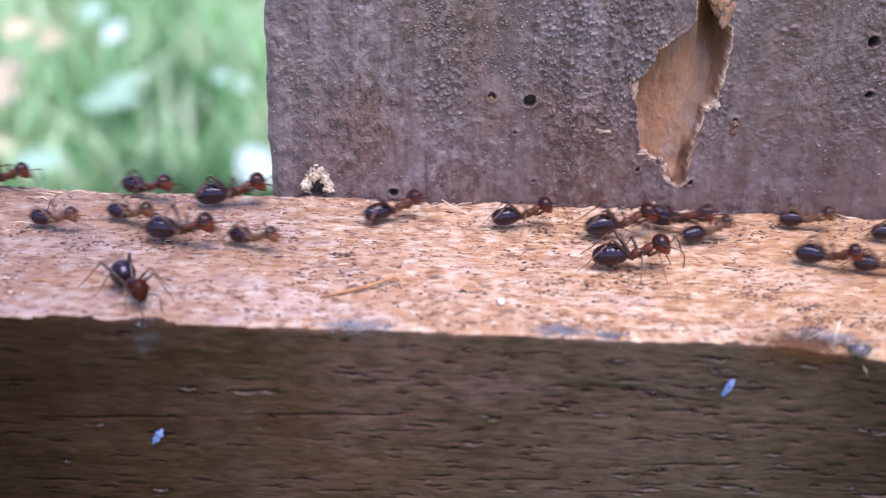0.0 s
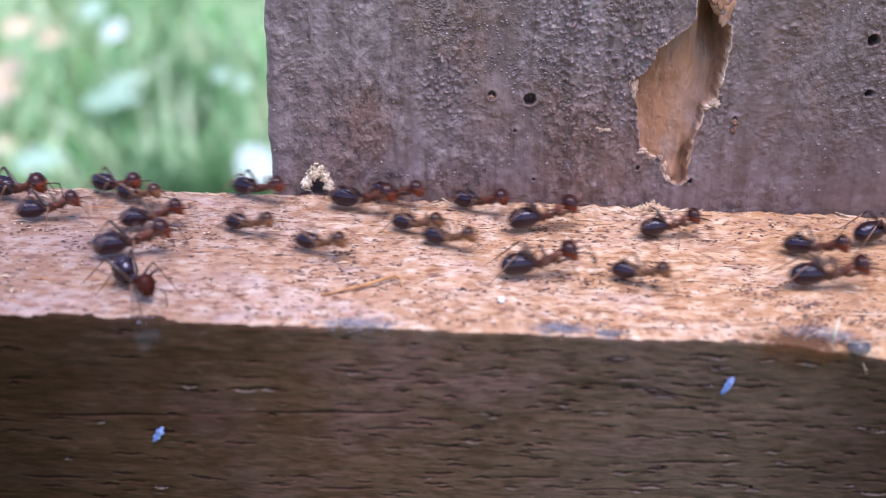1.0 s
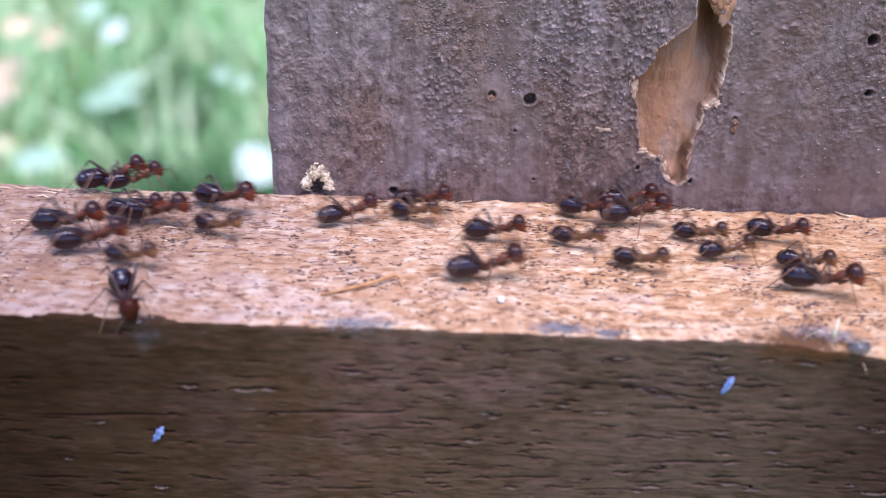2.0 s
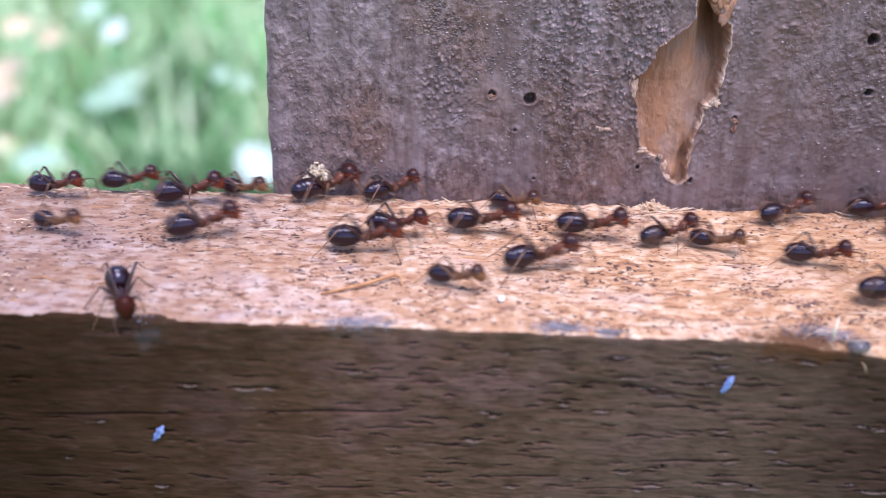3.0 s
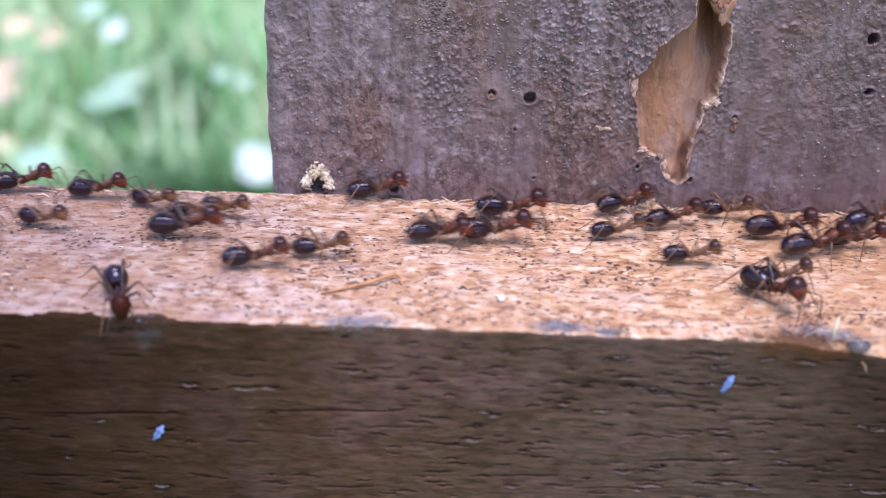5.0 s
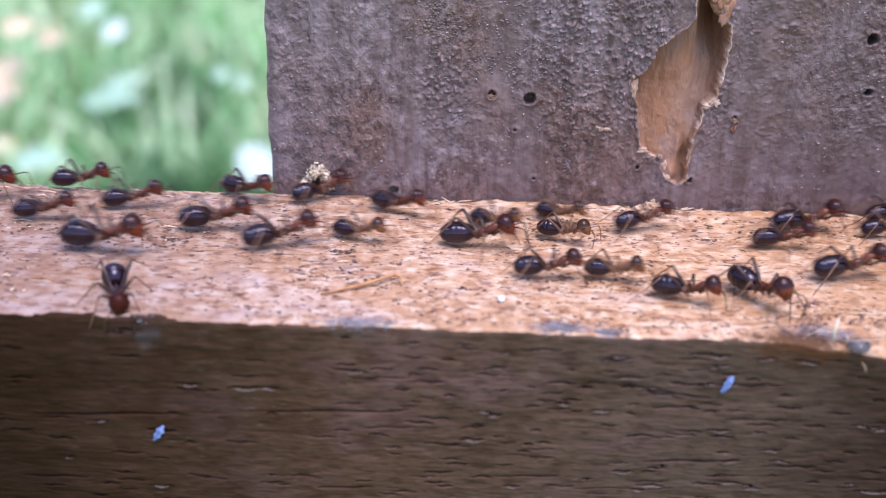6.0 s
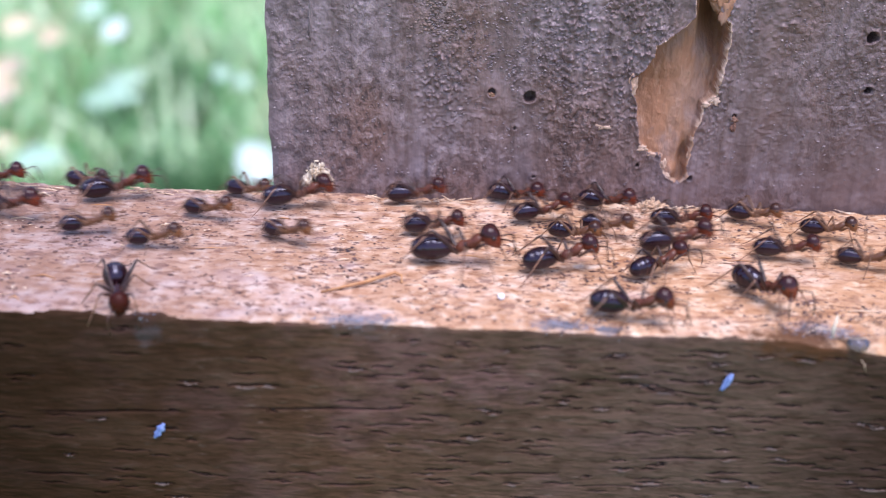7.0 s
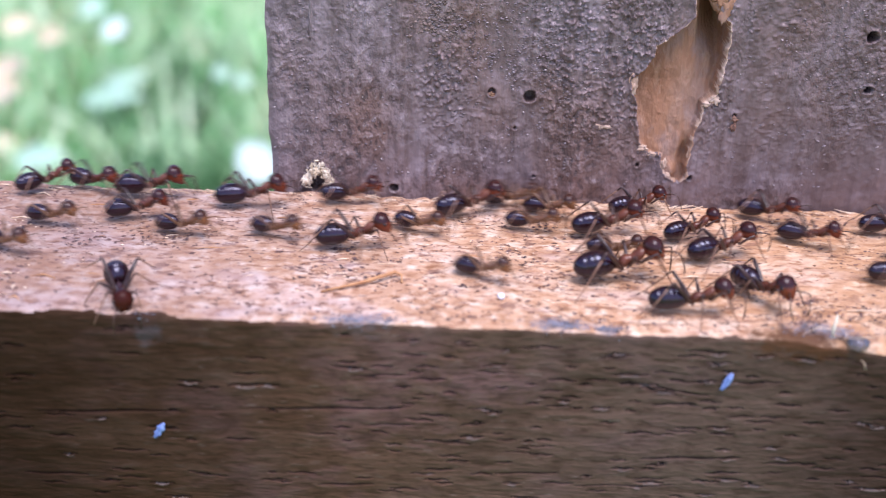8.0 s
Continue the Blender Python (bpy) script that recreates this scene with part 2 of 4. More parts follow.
RUST = make_plain("rust_brown_flake", (0.16, 0.075, 0.05), (0.27, 0.15, 0.10), 0.8)
RED = make_plain("red_brown_shell", (0.070, 0.022, 0.013), (0.19, 0.060, 0.028), 0.22, 700, 0.00002, Specular_IOR_Level=0.3)
MAROON = make_plain("dark_maroon_shell", (0.016, 0.006, 0.008), (0.06, 0.018, 0.012), 0.16, 700, 0.00002)
OXBLOOD = make_plain("oxblood_shell", (0.024, 0.004, 0.002), (0.055, 0.009, 0.004), 0.4, 700, 0.00002, Specular_IOR_Level=0.12)
DARK_RED = make_crowned("dark_crowned_shell", (0.022, 0.005, 0.006), (0.15, 0.030, 0.012))
TAN = make_plain("yellow_brown_shell", (0.11, 0.046, 0.022), (0.22, 0.105, 0.050), 0.32, 700, 0.00002)
LEG = make_plain("brown_leg", (0.016, 0.007, 0.006), (0.066, 0.028, 0.017), 0.28, 700, 0.00002)
SHIN = make_plain("amber_shin", (0.11, 0.052, 0.030), (0.27, 0.14, 0.075), 0.35, 700, 0.00002)
PALE_LEG = make_plain("tan_leg", (0.09, 0.042, 0.02), (0.20, 0.10, 0.045), 0.4, 700, 0.00002)
EYE_BLACK = make_plain("eye_black", (0.004, 0.004, 0.004), (0.01, 0.01, 0.01), 0.1)
GLASSY = Nodes("clear_drop").done((0.34, 0.38, 0.48), 0.05, Transmission_Weight=0.85, IOR=1.4)
STRAW_PALE = make_plain("bleached_straw", (0.78, 0.64, 0.46), (0.88, 0.78, 0.60), 0.6)


# ---- mesh helpers ----
def part(name, data, parent=None, label=""):
    ob = new(name, data)
    ob.parent = parent
    return tagged(ob, label)


def from_bm(name, bm, *mats, smooth=True):
    data = bpy.data.meshes.new(name)
    bm.to_mesh(data)
    bm.free()
    for m in mats:
        data.materials.append(m)
    if smooth:
        data.polygons.foreach_set("use_smooth", [True] * len(data.polygons))
    return data


def grains(x, y, seed):
    """Smooth random field on arrays, 0 to 1."""
    xi, yi = np.floor(x), np.floor(y)
    fx, fy = x - xi, y - yi
    fx, fy = fx * fx * (3 - 2 * fx), fy * fy * (3 - 2 * fy)

    def cell(a, b):
        s = np.sin(a * 127.1 + b * 311.7 + seed * 74.7) * 43758.5453
        return s - np.floor(s)
    top = cell(xi, yi) * (1 - fx) + cell(xi + 1, yi) * fx
    low = cell(xi, yi + 1) * (1 - fx) + cell(xi + 1, yi + 1) * fx
    return top * (1 - fy) + low * fy


def rugged(x, y, seed, octaves=4):
    total, size = 0.0, 1.0
    for k in range(octaves):
        total = total + size * (grains(x * 2 ** k, y * 2 ** k, seed + k) - 0.5)
        size *= 0.5
    return total


def sheet(name, places, slots, *mats):
    """A mesh from a grid of places (rows, columns, 3) in millimetres, with a material slot for each cell."""
    rows, cols = places.shape[:2]
    index = np.arange(rows * cols).reshape(rows, cols)
    quads = np.stack([index[:-1, :-1], index[:-1, 1:], index[1:, 1:], index[1:, :-1]], -1).reshape(-1, 4)
    data = bpy.data.meshes.new(name)
    data.from_pydata((places.reshape(-1, 3) * MM).tolist(), [], quads.tolist())
    for m in mats:
        data.materials.append(m)
    data.polygons.foreach_set("material_index", np.asarray(slots, dtype=np.int32).reshape(-1))
    data.polygons.foreach_set("use_smooth", [True] * len(data.polygons))
    data.update()
    return data


def spread(fine_from, fine_to, step, far_from, far_to, coarse):
    """Coordinates that are dense in the middle and sparse outside."""
    return np.concatenate([np.arange(far_from, fine_from, coarse), np.arange(fine_from, fine_to, step),
                           np.arange(fine_to, far_to + coarse, coarse)])


def tube(bm, line, radii, sides=6, mat=0):
    """A round limb along a line of points, closed at both ends."""
    line = [Vector(p) for p in line]
    rings = []
    for i, p in enumerate(line):
        way = (line[min(i + 1, len(line) - 1)] - line[max(i - 1, 0)]).normalized()
        side = way.cross(Vector((0.13, 0.31, 0.94))).normalized()
        up = side.cross(way)
        rings.append([bm.verts.new(p + radii[i] * (math.cos(a) * side + math.sin(a) * up))
                      for a in (2 * math.pi * k / sides for k in range(sides))])
    for low, high in zip(rings, rings[1:]):
        for k in range(sides):
            bm.faces.new((low[k], low[(k + 1) % sides], high[(k + 1) % sides], high[k])).material_index = mat
    bm.faces.new(rings[0][::-1]).material_index = mat
    bm.faces.new(rings[-1]).material_index = mat


def lathe(bm, stations, sides=16, mat=0, bands=()):
    """A body along x: stations of (x, y, z, half width, half height)."""
    rings = [[bm.verts.new((x, y + w * math.cos(a), z + h * math.sin(a)))
              for a in (2 * math.pi * k / sides for k in range(sides))] for x, y, z, w, h in stations]
    for n, (low, high) in enumerate(zip(rings, rings[1:])):
        for k in range(sides):
            bm.faces.new((low[k], low[(k + 1) % sides], high[(k + 1) % sides], high[k])).material_index = mat + (n in bands)
    bm.faces.new(rings[0][::-1]).material_index = mat
    bm.faces.new(rings[-1]).material_index = mat


def lump(bm, centre, size, seed, rough=0.25, turn=0.0, rings=2):
    """A small uneven lump."""
    rng = random.Random(seed)
    made = bmesh.ops.create_icosphere(bm, subdivisions=rings, radius=1.0)["verts"]
    turned = Matrix.Rotation(turn, 3, "Z")
    shift = Vector([rng.uniform(0, 50) for _ in range(3)])
    for v in made:
        k = 1 + rough * 2 * noise.noise(v.co * 1.6 + shift) + (rough * noise.noise(v.co * 5 + shift) if rings > 2 else 0)
        v.co = turned @ Vector((v.co.x * size[0] * k, v.co.y * size[1] * k, v.co.z * size[2] * k)) + Vector(centre)


# ---- ground and grass, below and behind ----
DEEP = -300.0


def build_ground():
    xs = np.concatenate([-np.geomspace(60000, 1500, 14), np.arange(-1400, 1401, 50), np.geomspace(1500, 60000, 14)])
    ys = np.concatenate([-np.geomspace(60000, 500, 14), np.arange(-400, 2401, 50), np.geomspace(2500, 60000, 14)])
    x, y = np.meshgrid(xs, ys)
    z = DEEP + 12 * rugged(x / 180, y / 180, 5)
    data = sheet("ground", np.stack([x, y, z], -1), np.zeros((len(ys) - 1, len(xs) - 1)), EARTH)
    tagged(new("ground", data), "green mossy earth under long grass", "ground", kind="structure")


def blades(name, count, seed, tall, wide, area, mat, lean, scatter=True):
    rng = random.Random(seed)
    points, faces = [], []
    for _ in range(count):
        x, y = rng.uniform(*area[0]), rng.uniform(*area[1])
        if scatter:
            # thick in the middle, thinning out all round
            x, y = rng.gauss(sum(area[0]) / 2, 0.34 * (area[0][1] - area[0][0])), rng.gauss(sum(area[1]) / 2, 0.30 * (area[1][1] - area[1][0]))
            if abs(x) < 560 and y < 330:
                continue
        if scatter and rng.random() < 0.5:
            # the rest thins out into the open ground around, clear of the boards
            turn, far = rng.uniform(0, 6.283), abs(rng.gauss(0, 1300))
            x, y = -300 + far * math.cos(turn), 1100 + far * math.sin(turn)
            if abs(x) < 560 and y < 330:
                continue
        h, w, a = rng.uniform(*tall), rng.uniform(*wide), rng.uniform(0, 6.283)
        bend, to = rng.uniform(0.1, lean) * h, rng.uniform(0, 6.283)
        dx, dy = math.cos(a) * w / 2, math.sin(a) * w / 2
        first = len(points)
        for k, s in enumerate((0.7, 1.0, 0.8, 0.45, 0.04)):
            f = k / 4
            cx, cy, cz = x + math.cos(to) * bend * f * f, y + math.sin(to) * bend * f * f, DEEP - 4 + h * f * (1 - 0.25 * f * lean)
            points += [(cx - dx * s, cy - dy * s, cz), (cx + dx * s, cy + dy * s, cz + w * 0.1)]
        for k in range(4):
            a0 = first + 2 * k
            faces.append((a0, a0 + 1, a0 + 3, a0 + 2))
    data = bpy.data.meshes.new(name)
    data.from_pydata([(p[0] * MM, p[1] * MM, p[2] * MM) for p in points], [], faces)
    data.materials.append(mat)
    return new(name, data)


def build_meadow():
    area = ((-1000, 250), (330, 2300))
    tagged(blades("grass", 36000, 3, (30, 130), (3.0, 8.0), area, GRASS, 0.7),
           "long fresh green grass growing behind the boards", "grass", kind="stuff")
    tagged(blades("dry_grass", 5000, 4, (40, 130), (1.6, 4), ((-900, -330), (500, 1500)), STRAW, 1.1),
           "dry straw-coloured blades among the grass", "grass", kind="stuff")
    # clumps in a darker green paint the shade low in the grass
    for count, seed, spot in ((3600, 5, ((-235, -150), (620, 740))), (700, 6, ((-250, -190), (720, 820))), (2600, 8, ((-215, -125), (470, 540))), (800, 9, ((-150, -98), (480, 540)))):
        tagged(blades("shaded_grass", count, seed, {5: (20, 70), 6: (60, 110), 8: (80, 110), 9: (95, 138)}[seed], (2, 5), spot, SHADED_GRASS, 0.6, False),
               "clump of grass blades behind the beam, coloured dark for shade", "grass", kind="stuff")


build_ground()
build_meadow()


# ---- the beam ----
DEPTH, BACK = 26.6, 27.0


def build_beam():
    beam = tagged(new("wooden_beam"), "sawn wooden beam with pale rough top and dark weathered face", "beam")
    xs = spread(-48, 48, 0.2, -420, 420, 14)
    # the way round the section: up the front, over the top, down the back
    ring = [(0, z) for z in np.arange(-60, -22, 4)] + [(0, z) for z in np.arange(-22, -0.6, 0.07)]
    ring += [(0.5 - 0.5 * math.cos(a), -0.5 + 0.5 * math.sin(a)) for a in np.linspace(0, math.pi / 2, 6)]
    ring += [(y, 0) for y in np.arange(0.7, DEPTH - 0.6, 0.22)]
    ring += [(DEPTH - 0.5 + 0.5 * math.sin(a), -0.5 + 0.5 * math.cos(a)) for a in np.linspace(0, math.pi / 2, 5)]
    ring += [(DEPTH, z) for z in (-2, -6, -15, -30, -60)] + [(DEPTH / 2, -60), (0, -60)]
    ring = np.array(ring)
    way = np.concatenate([[0], np.cumsum(np.hypot(*np.diff(ring, axis=0).T))])
    x, s = np.meshgrid(xs, way)
    y0, z0 = np.repeat(ring[:, :1], len(xs), 1), np.repeat(ring[:, 1:], len(xs), 1)
    on_top = np.clip((z0 + 0.55) / 0.5, 0, 1)
    on_front = np.clip(1 - y0 / 0.4, 0, 1)
    fibres = 0.17 * rugged(x / 1.5, s / 0.6, 11, 4) + 0.20 * rugged(x / 9, s / 5, 12, 3)
    z = z0 + on_top * fibres
    # short drying slits along the grain of the face, many with a raised lip below, coloured pale as if lit
    slit, lip = np.zeros_like(x), np.zeros_like(x)
    face = ring[:np.argmax(ring[:, 1] > -0.62), 1]
    rng = random.Random(77)
    long_cracks = ((-28.0, -9.6, 6.4), (-9.6, -8.6, 6.4), (21.6, -12.4, 3.8), (16.8, -15.6, 4.4), (-7.9, -16.5, 2.5))
    for k in range(425):
        cx, cz, half, thick = rng.uniform(-46, 46), -1.2 - 20 * rng.random(), rng.uniform(0.35, 1.35), rng.uniform(0.065, 0.125)
        half *= 2.2 if rng.random() < 0.10 else 1.0
        pale, tilt = rng.random(), rng.gauss(0.0, 0.05)
        if k < 5:
            (cx, cz, half), tilt = long_cracks[k], 0.043
        elif cx < -10 and rng.random() < 0.6:
            continue
        c0, c1 = np.searchsorted(xs, (cx - half, cx + half))
        r0, r1 = np.searchsorted(face, (cz - 0.6, cz + 0.6))
        along = np.clip((xs[c0:c1] - cx) / half, -1, 1)[None]
        wide = thick * np.sqrt(1.001 - along ** 2)
        off = (face[r0:r1, None] - cz - tilt * along * half - 0.05 * np.sin(5 * along + k)) / wide
        slit[r0:r1, c0:c1] = np.maximum(slit[r0:r1, c0:c1], np.exp(-off ** 4))
        if pale > 0.8 and k > 4:
            lip[r0:r1, c0:c1] = np.maximum(lip[r0:r1, c0:c1], np.exp(-((off + 2.1) / 0.8) ** 2) * (1 - along ** 2))
    y = y0 - on_front * (0.07 * rugged(x / 3, s / 0.6, 14, 3) + 0.25 * rugged(x / 14, s / 6, 15, 2)) + on_front * (0.6 * slit - 0.12 * lip)
    # the front arris is chipped in places, the rear one frayed
    chip = np.clip(rugged(x / 4.5, 0 * x, 31, 3) - 0.10, 0, 1) * 0.55 + 0.22 * rugged(x / 1.1, 0 * x, 32, 3)
    near = np.exp(-((y0 - 0.0) ** 2 + np.clip(z0 + 0.2, -9, 9) ** 2) / 0.8)
    z = z - chip * near
    z = z + np.exp(-((y0 - DEPTH + 0.4) / 0.9) ** 2) * on_top * (0.55 * rugged(x / 2.2, 0 * x, 33, 3) + 0.05)
    # the right end of the front arris is worn down
    worn = np.clip((x - 28.5) / 8, 0, 1) * np.exp(-np.clip(y0, 0, 99) / 2.2) * np.clip((z0 + 3) / 3, 0, 1)
    z = z - 1.3 * worn
    places = np.stack([x, y, z], -1)
    grimy = np.clip(0.5 * rugged(x / 6, s / 3, 41, 4), 0, 0.35)
    raw = ((z0 > -0.34) & (y0 > grimy) & (y0 < DEPTH - 0.2)) | ((z0 > -1.2) & (y0 > 5))
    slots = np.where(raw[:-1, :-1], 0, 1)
    # slit floors get a near-black colour that paints their shade
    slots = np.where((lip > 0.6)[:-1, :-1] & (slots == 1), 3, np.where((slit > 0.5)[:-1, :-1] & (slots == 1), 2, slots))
    part("timber", sheet("timber", places, slots, SAWN, WEATHERED, CRACK, SLIT_LIP), beam, "pale sawn top, dark weathered sides")
    for end in (0, -1):
        bm = bmesh.new()
        bm.faces.new([bm.verts.new(Vector(p) * MM) for p in places[:-1, end][::6]])
        part("end_grain", from_bm("end_grain", bm, RAW, smooth=False), beam, "sawn end of the beam")
    return beam


beam = build_beam()


# ---- the upright board ----
LEFT = -17.9
HOLES = ((8.02, 11.1, 0.62, 1.3), (4.3, 11.4, 0.42, 0.9), (40.8, 18.2, 0.6, 2.6), (41.4, 12.9, 0.42, 2.0), (19.4, 4.2, 0.24, 1.2),
         (24.9, 3.0, 0.30, 1.0), (-13.15, 0.9, 0.90, 1.6), (-5.3, 0.69, 0.45, 1.6), (6.8, 7.7, 0.2, 0.7), (9.0, 2.6, 0.18, 0.7), (28.5, 9.9, 0.22, 0.7))


def build_board():
    board = tagged(new("upright_board"), "grey-brown weathered board with worm holes and a torn patch", "board")
    xs = np.concatenate([np.arange(LEFT, 17, 0.11), np.arange(17, 29, 0.07), spread(29, 48, 0.16, 48, 400, 20)])
    zs = spread(-2, 24, 0.09, -300, 47, 10)
    x, z = np.meshgrid(xs, zs)
    y = BACK - 0.22 * rugged(x / 1.6, z / 2.0, 51, 4) - 0.35 * rugged(x / 16, z / 30, 52, 2)
    # a weather crust: grains and pits, thick in upright streaks and thin towards the foot
    crust = np.clip(0.55 + 1.5 * rugged(x / 4.5, z / 13, 54, 3), 0.06, 1.25) * np.clip((z - 2) / 9, 0.12, 1) * np.where(x > 27, 0.6, np.clip(0.4 + (x + 9) / 10, 0.4, 1))
    speckle = rugged(x / 0.34, z / 0.34, 53, 2)
    y = y - crust * (0.85 * np.clip(speckle - 0.20, 0, 1) + 0.16 * np.clip(1 - np.abs(rugged(x / 0.8, z / 1.1, 56, 3)) / 0.06, 0, 1) - 0.45 * np.clip(-speckle - 0.16, 0, 1)) - 0.10 * rugged(x / 0.7, z / 10, 55, 3)
    # the torn patch: wide in the middle, drawn out to a ragged tongue below
    left_z = (2.6, 2.97, 3.99, 5.35, 5.43, 5.77, 6.65, 11.1, 11.83, 13.22, 14.3, 15.75, 16.72, 17.02, 17.89, 18.64, 19.61, 27)
    left_x = (23.5, 22.75, 22.05, 21.78, 21.0, 20.13, 19.3, 18.83, 18.08, 17.99, 19.04, 19.98, 20.15, 20.77, 21.7, 22.53, 23.39, 23.25)
    right_z = (2.5, 3.03, 5.01, 6.85, 8.66, 9.87, 10.93, 11.97, 14.58, 17.42, 19.19, 19.4, 20.78, 21.71, 27)
    right_x = (24.07, 24.47, 24.4, 24.62, 24.85, 25.14, 25.28, 26.43, 26.79, 27.06, 26.86, 26.34, 25.4, 24.5, 24.2)
    jag = 0.34 * rugged(x / 1.1, z / 1.1, 61, 4)
    inside = np.minimum(x - np.interp(z, left_z, left_x), np.interp(z, right_z, right_x) - x) + jag
    inside = np.where((z > 2.5) & (z < 26), inside, -1)
    drop = np.clip(inside / 0.24, 0, 1)
    drop = drop * drop * (3 - 2 * drop)
    hollow = 0.6 + 1.1 * np.clip((z - 6) / 7, 0, 1) + 0.7 * np.clip((z - 14) / 6, 0, 1) + 1.1 * np.exp(-((x - 24.1) / 0.5) ** 2 - ((z - 5.2) / 1.6) ** 2) + 0.32 * rugged(x / 1.3, z / 3.2, 62, 4)
    deeper = 1.1 * np.clip((x - 23.0) / 3.4, 0, 1) * np.clip((z - 9) / 5, 0, 1) + 3.2 * np.clip((x - 24.2) / 2.2, 0, 1) * np.clip((z - 15) / 4, 0, 1)
    tongue = 0.75 * np.exp(-((x - 22.9) / 0.7) ** 2 - ((z - 3.7) / 0.9) ** 2)
    y = y * (1 - 0.8 * drop) + BACK * 0.8 * drop + drop * (hollow + deeper - tongue)
    slots = np.where(inside[:-1, :-1] > -0.06, 1, 0)
    torn = (inside > -0.12) & (inside < 0.10) & (rugged(x / 1.6, z / 1.6, 64, 3) > -0.06)
    slots = np.where(torn[:-1, :-1], 2, slots)
    # the rim of torn skin stands a little proud
    y = y - 0.28 * np.exp(-((inside + 0.12) / 0.16) ** 2) * (0.4 + rugged(x / 1.5, z / 1.5, 63, 2))
    # worm holes
    for hx, hz, r, deep in HOLES:
        d = np.hypot(x - hx, z - hz) + 0.14 * rugged(x / 0.5, z / 0.5, 71, 2)
        y = y + deep * np.clip((r - d) / 0.14, 0, 1) - 0.12 * np.exp(-((d - r - 0.1) / 0.2) ** 2)
    # a ragged arris on the free side
    edge = np.exp(-((x - LEFT) / 0.5) ** 2)
    y = y + 0.35 * edge
    x = x + (x < LEFT + 0.6) * 0.30 * rugged(0 * z, z / 3.5, 81, 4)
    face = np.stack([x, y, z], -1)
    # wrap round the free side
    side = np.stack([np.stack([x[:, 0] + 0.05 * k, np.full(len(zs), BACK + d), zs], -1) for k, d in ((0, 22), (-1, 12), (-1, 4), (-1, 1.2))], 1)
    rear = np.stack([np.stack([np.full(len(zs), at_x), np.full(len(zs), BACK + 22.0), zs], -1) for at_x in (400.0, LEFT)], 1)
    places = np.concatenate([side, face, rear], 1)
    slots = np.concatenate([np.zeros((len(zs) - 1, 4)), slots, np.zeros((len(zs) - 1, 2))], 1)
    crown = places[-1:].copy()
    crown[..., 1] = BACK + 22
    places = np.concatenate([places, crown], 0)
    slots = np.concatenate([slots, slots[-1:] * 0], 0)
    part("plank", sheet("plank", places, slots, BOARD, RAW, LIP), board)
    return board


board = build_board()


# ---- small things on the beam and the board ----
def shards(name, count, seed, where, size, mat, label, category, tall=0.6, slim=1.0):
    """Many tiny eight-sided bits as one stuff; where(rng) gives a place and whether it lies flat."""
    rng = random.Random(seed)
    points, faces = [], []
    for _ in range(count):
        x, y, z, flat = where(rng)
        a = rng.uniform(*size)
        b = a * rng.uniform(0.25, 0.7) * slim
        c = min(a, b) * rng.uniform(0.4, 1.0) * tall
        turn = rng.gauss(0, 0.35)
        first = len(points)
        for dx, dy, dz in ((a, 0, 0), (0, b, 0), (-a * 0.8, 0.1 * b, 0), (0, -b, 0), (0.1 * a, 0, c), (0, 0, -c)):
            px, py = dx * math.cos(turn) - dy * math.sin(turn), dx * math.sin(turn) + dy * math.cos(turn)
            points.append((x + px, y + py, z + dz) if flat else (x + px, y - dz, z + py))
        for u in range(4):
            v = (u + 1) % 4
            faces += [(first + u, first + v, first + 4), (first + v, first + u, first + 5)]
    data = bpy.data.meshes.new(name)
    data.from_pydata([tuple(c * MM for c in p) for p in points], [], faces)
    data.materials.append(mat)
    tagged(new(name, data), label, category, kind="stuff")


def on_beam(rng):
    """Dirt gathers in drifts on the wood."""
    while True:
        x, y = rng.uniform(-46, 46), rng.uniform(0.8, 25.5)
        if rng.random() < 0.10:
            x, y = rng.gauss(32, 4), rng.gauss(5, 3)
        if rng.random() < 1.7 * float(grains(np.float64(x / 3.1), np.float64(y / 2.3), 17)) ** 2:
            return x, min(max(y, 0.7), 25.8), 0.03, True


def on_board(rng):
    x, z = rng.uniform(LEFT + 0.4, 46), 24 - 22 * rng.random() ** 0.75
    if rng.random() < 0.5:
        x, z = rng.choice(((rng.gauss(1.5, 4.5), z), (rng.uniform(-16, 17), 24 - 11 * rng.random()), (rng.uniform(-16, 17), 24 - 11 * rng.random()), (rng.gauss(-1.5, 1.8), rng.gauss(18.5, 2.2)), (rng.gauss(11, 3), rng.gauss(15, 4))))
    x = max(x, LEFT + 0.4)
    if 18.0 < x < 28.0 and z > 2.5:
        x += 10.0
    if x > 27 and z < 13 and rng.random() < 0.75:
        x, z = rng.uniform(-5, 17), rng.uniform(10, 24)
    for hx, hz, r, _ in HOLES:
        if math.hypot(x - hx, z - hz) < r + 0.3:
            x += 3.0
    return x, BACK - 0.10, z, False


shards("wood_specks", 3000, 7, on_beam, (0.07, 0.34), SPECK, "dark specks of dirt and bark scattered on the sawn wood", "dirt", 0.8, 0.85)
shards("wood_slivers", 900, 10, on_beam, (0.16, 0.55), SLIVER, "dark brown slivers lying along the grain of the sawn wood", "dirt", 0.7, 0.32)
shards("wood_dust", 320, 8, on_beam, (0.06, 0.26), FIBRE, "pale sawdust crumbs lying on the sawn wood", "sawdust")
shards("board_grit", 2600, 9, on_board, (0.06, 0.24), GRIT, "grey grains and crumbs stuck to the weathered board", "grit", 1.25)


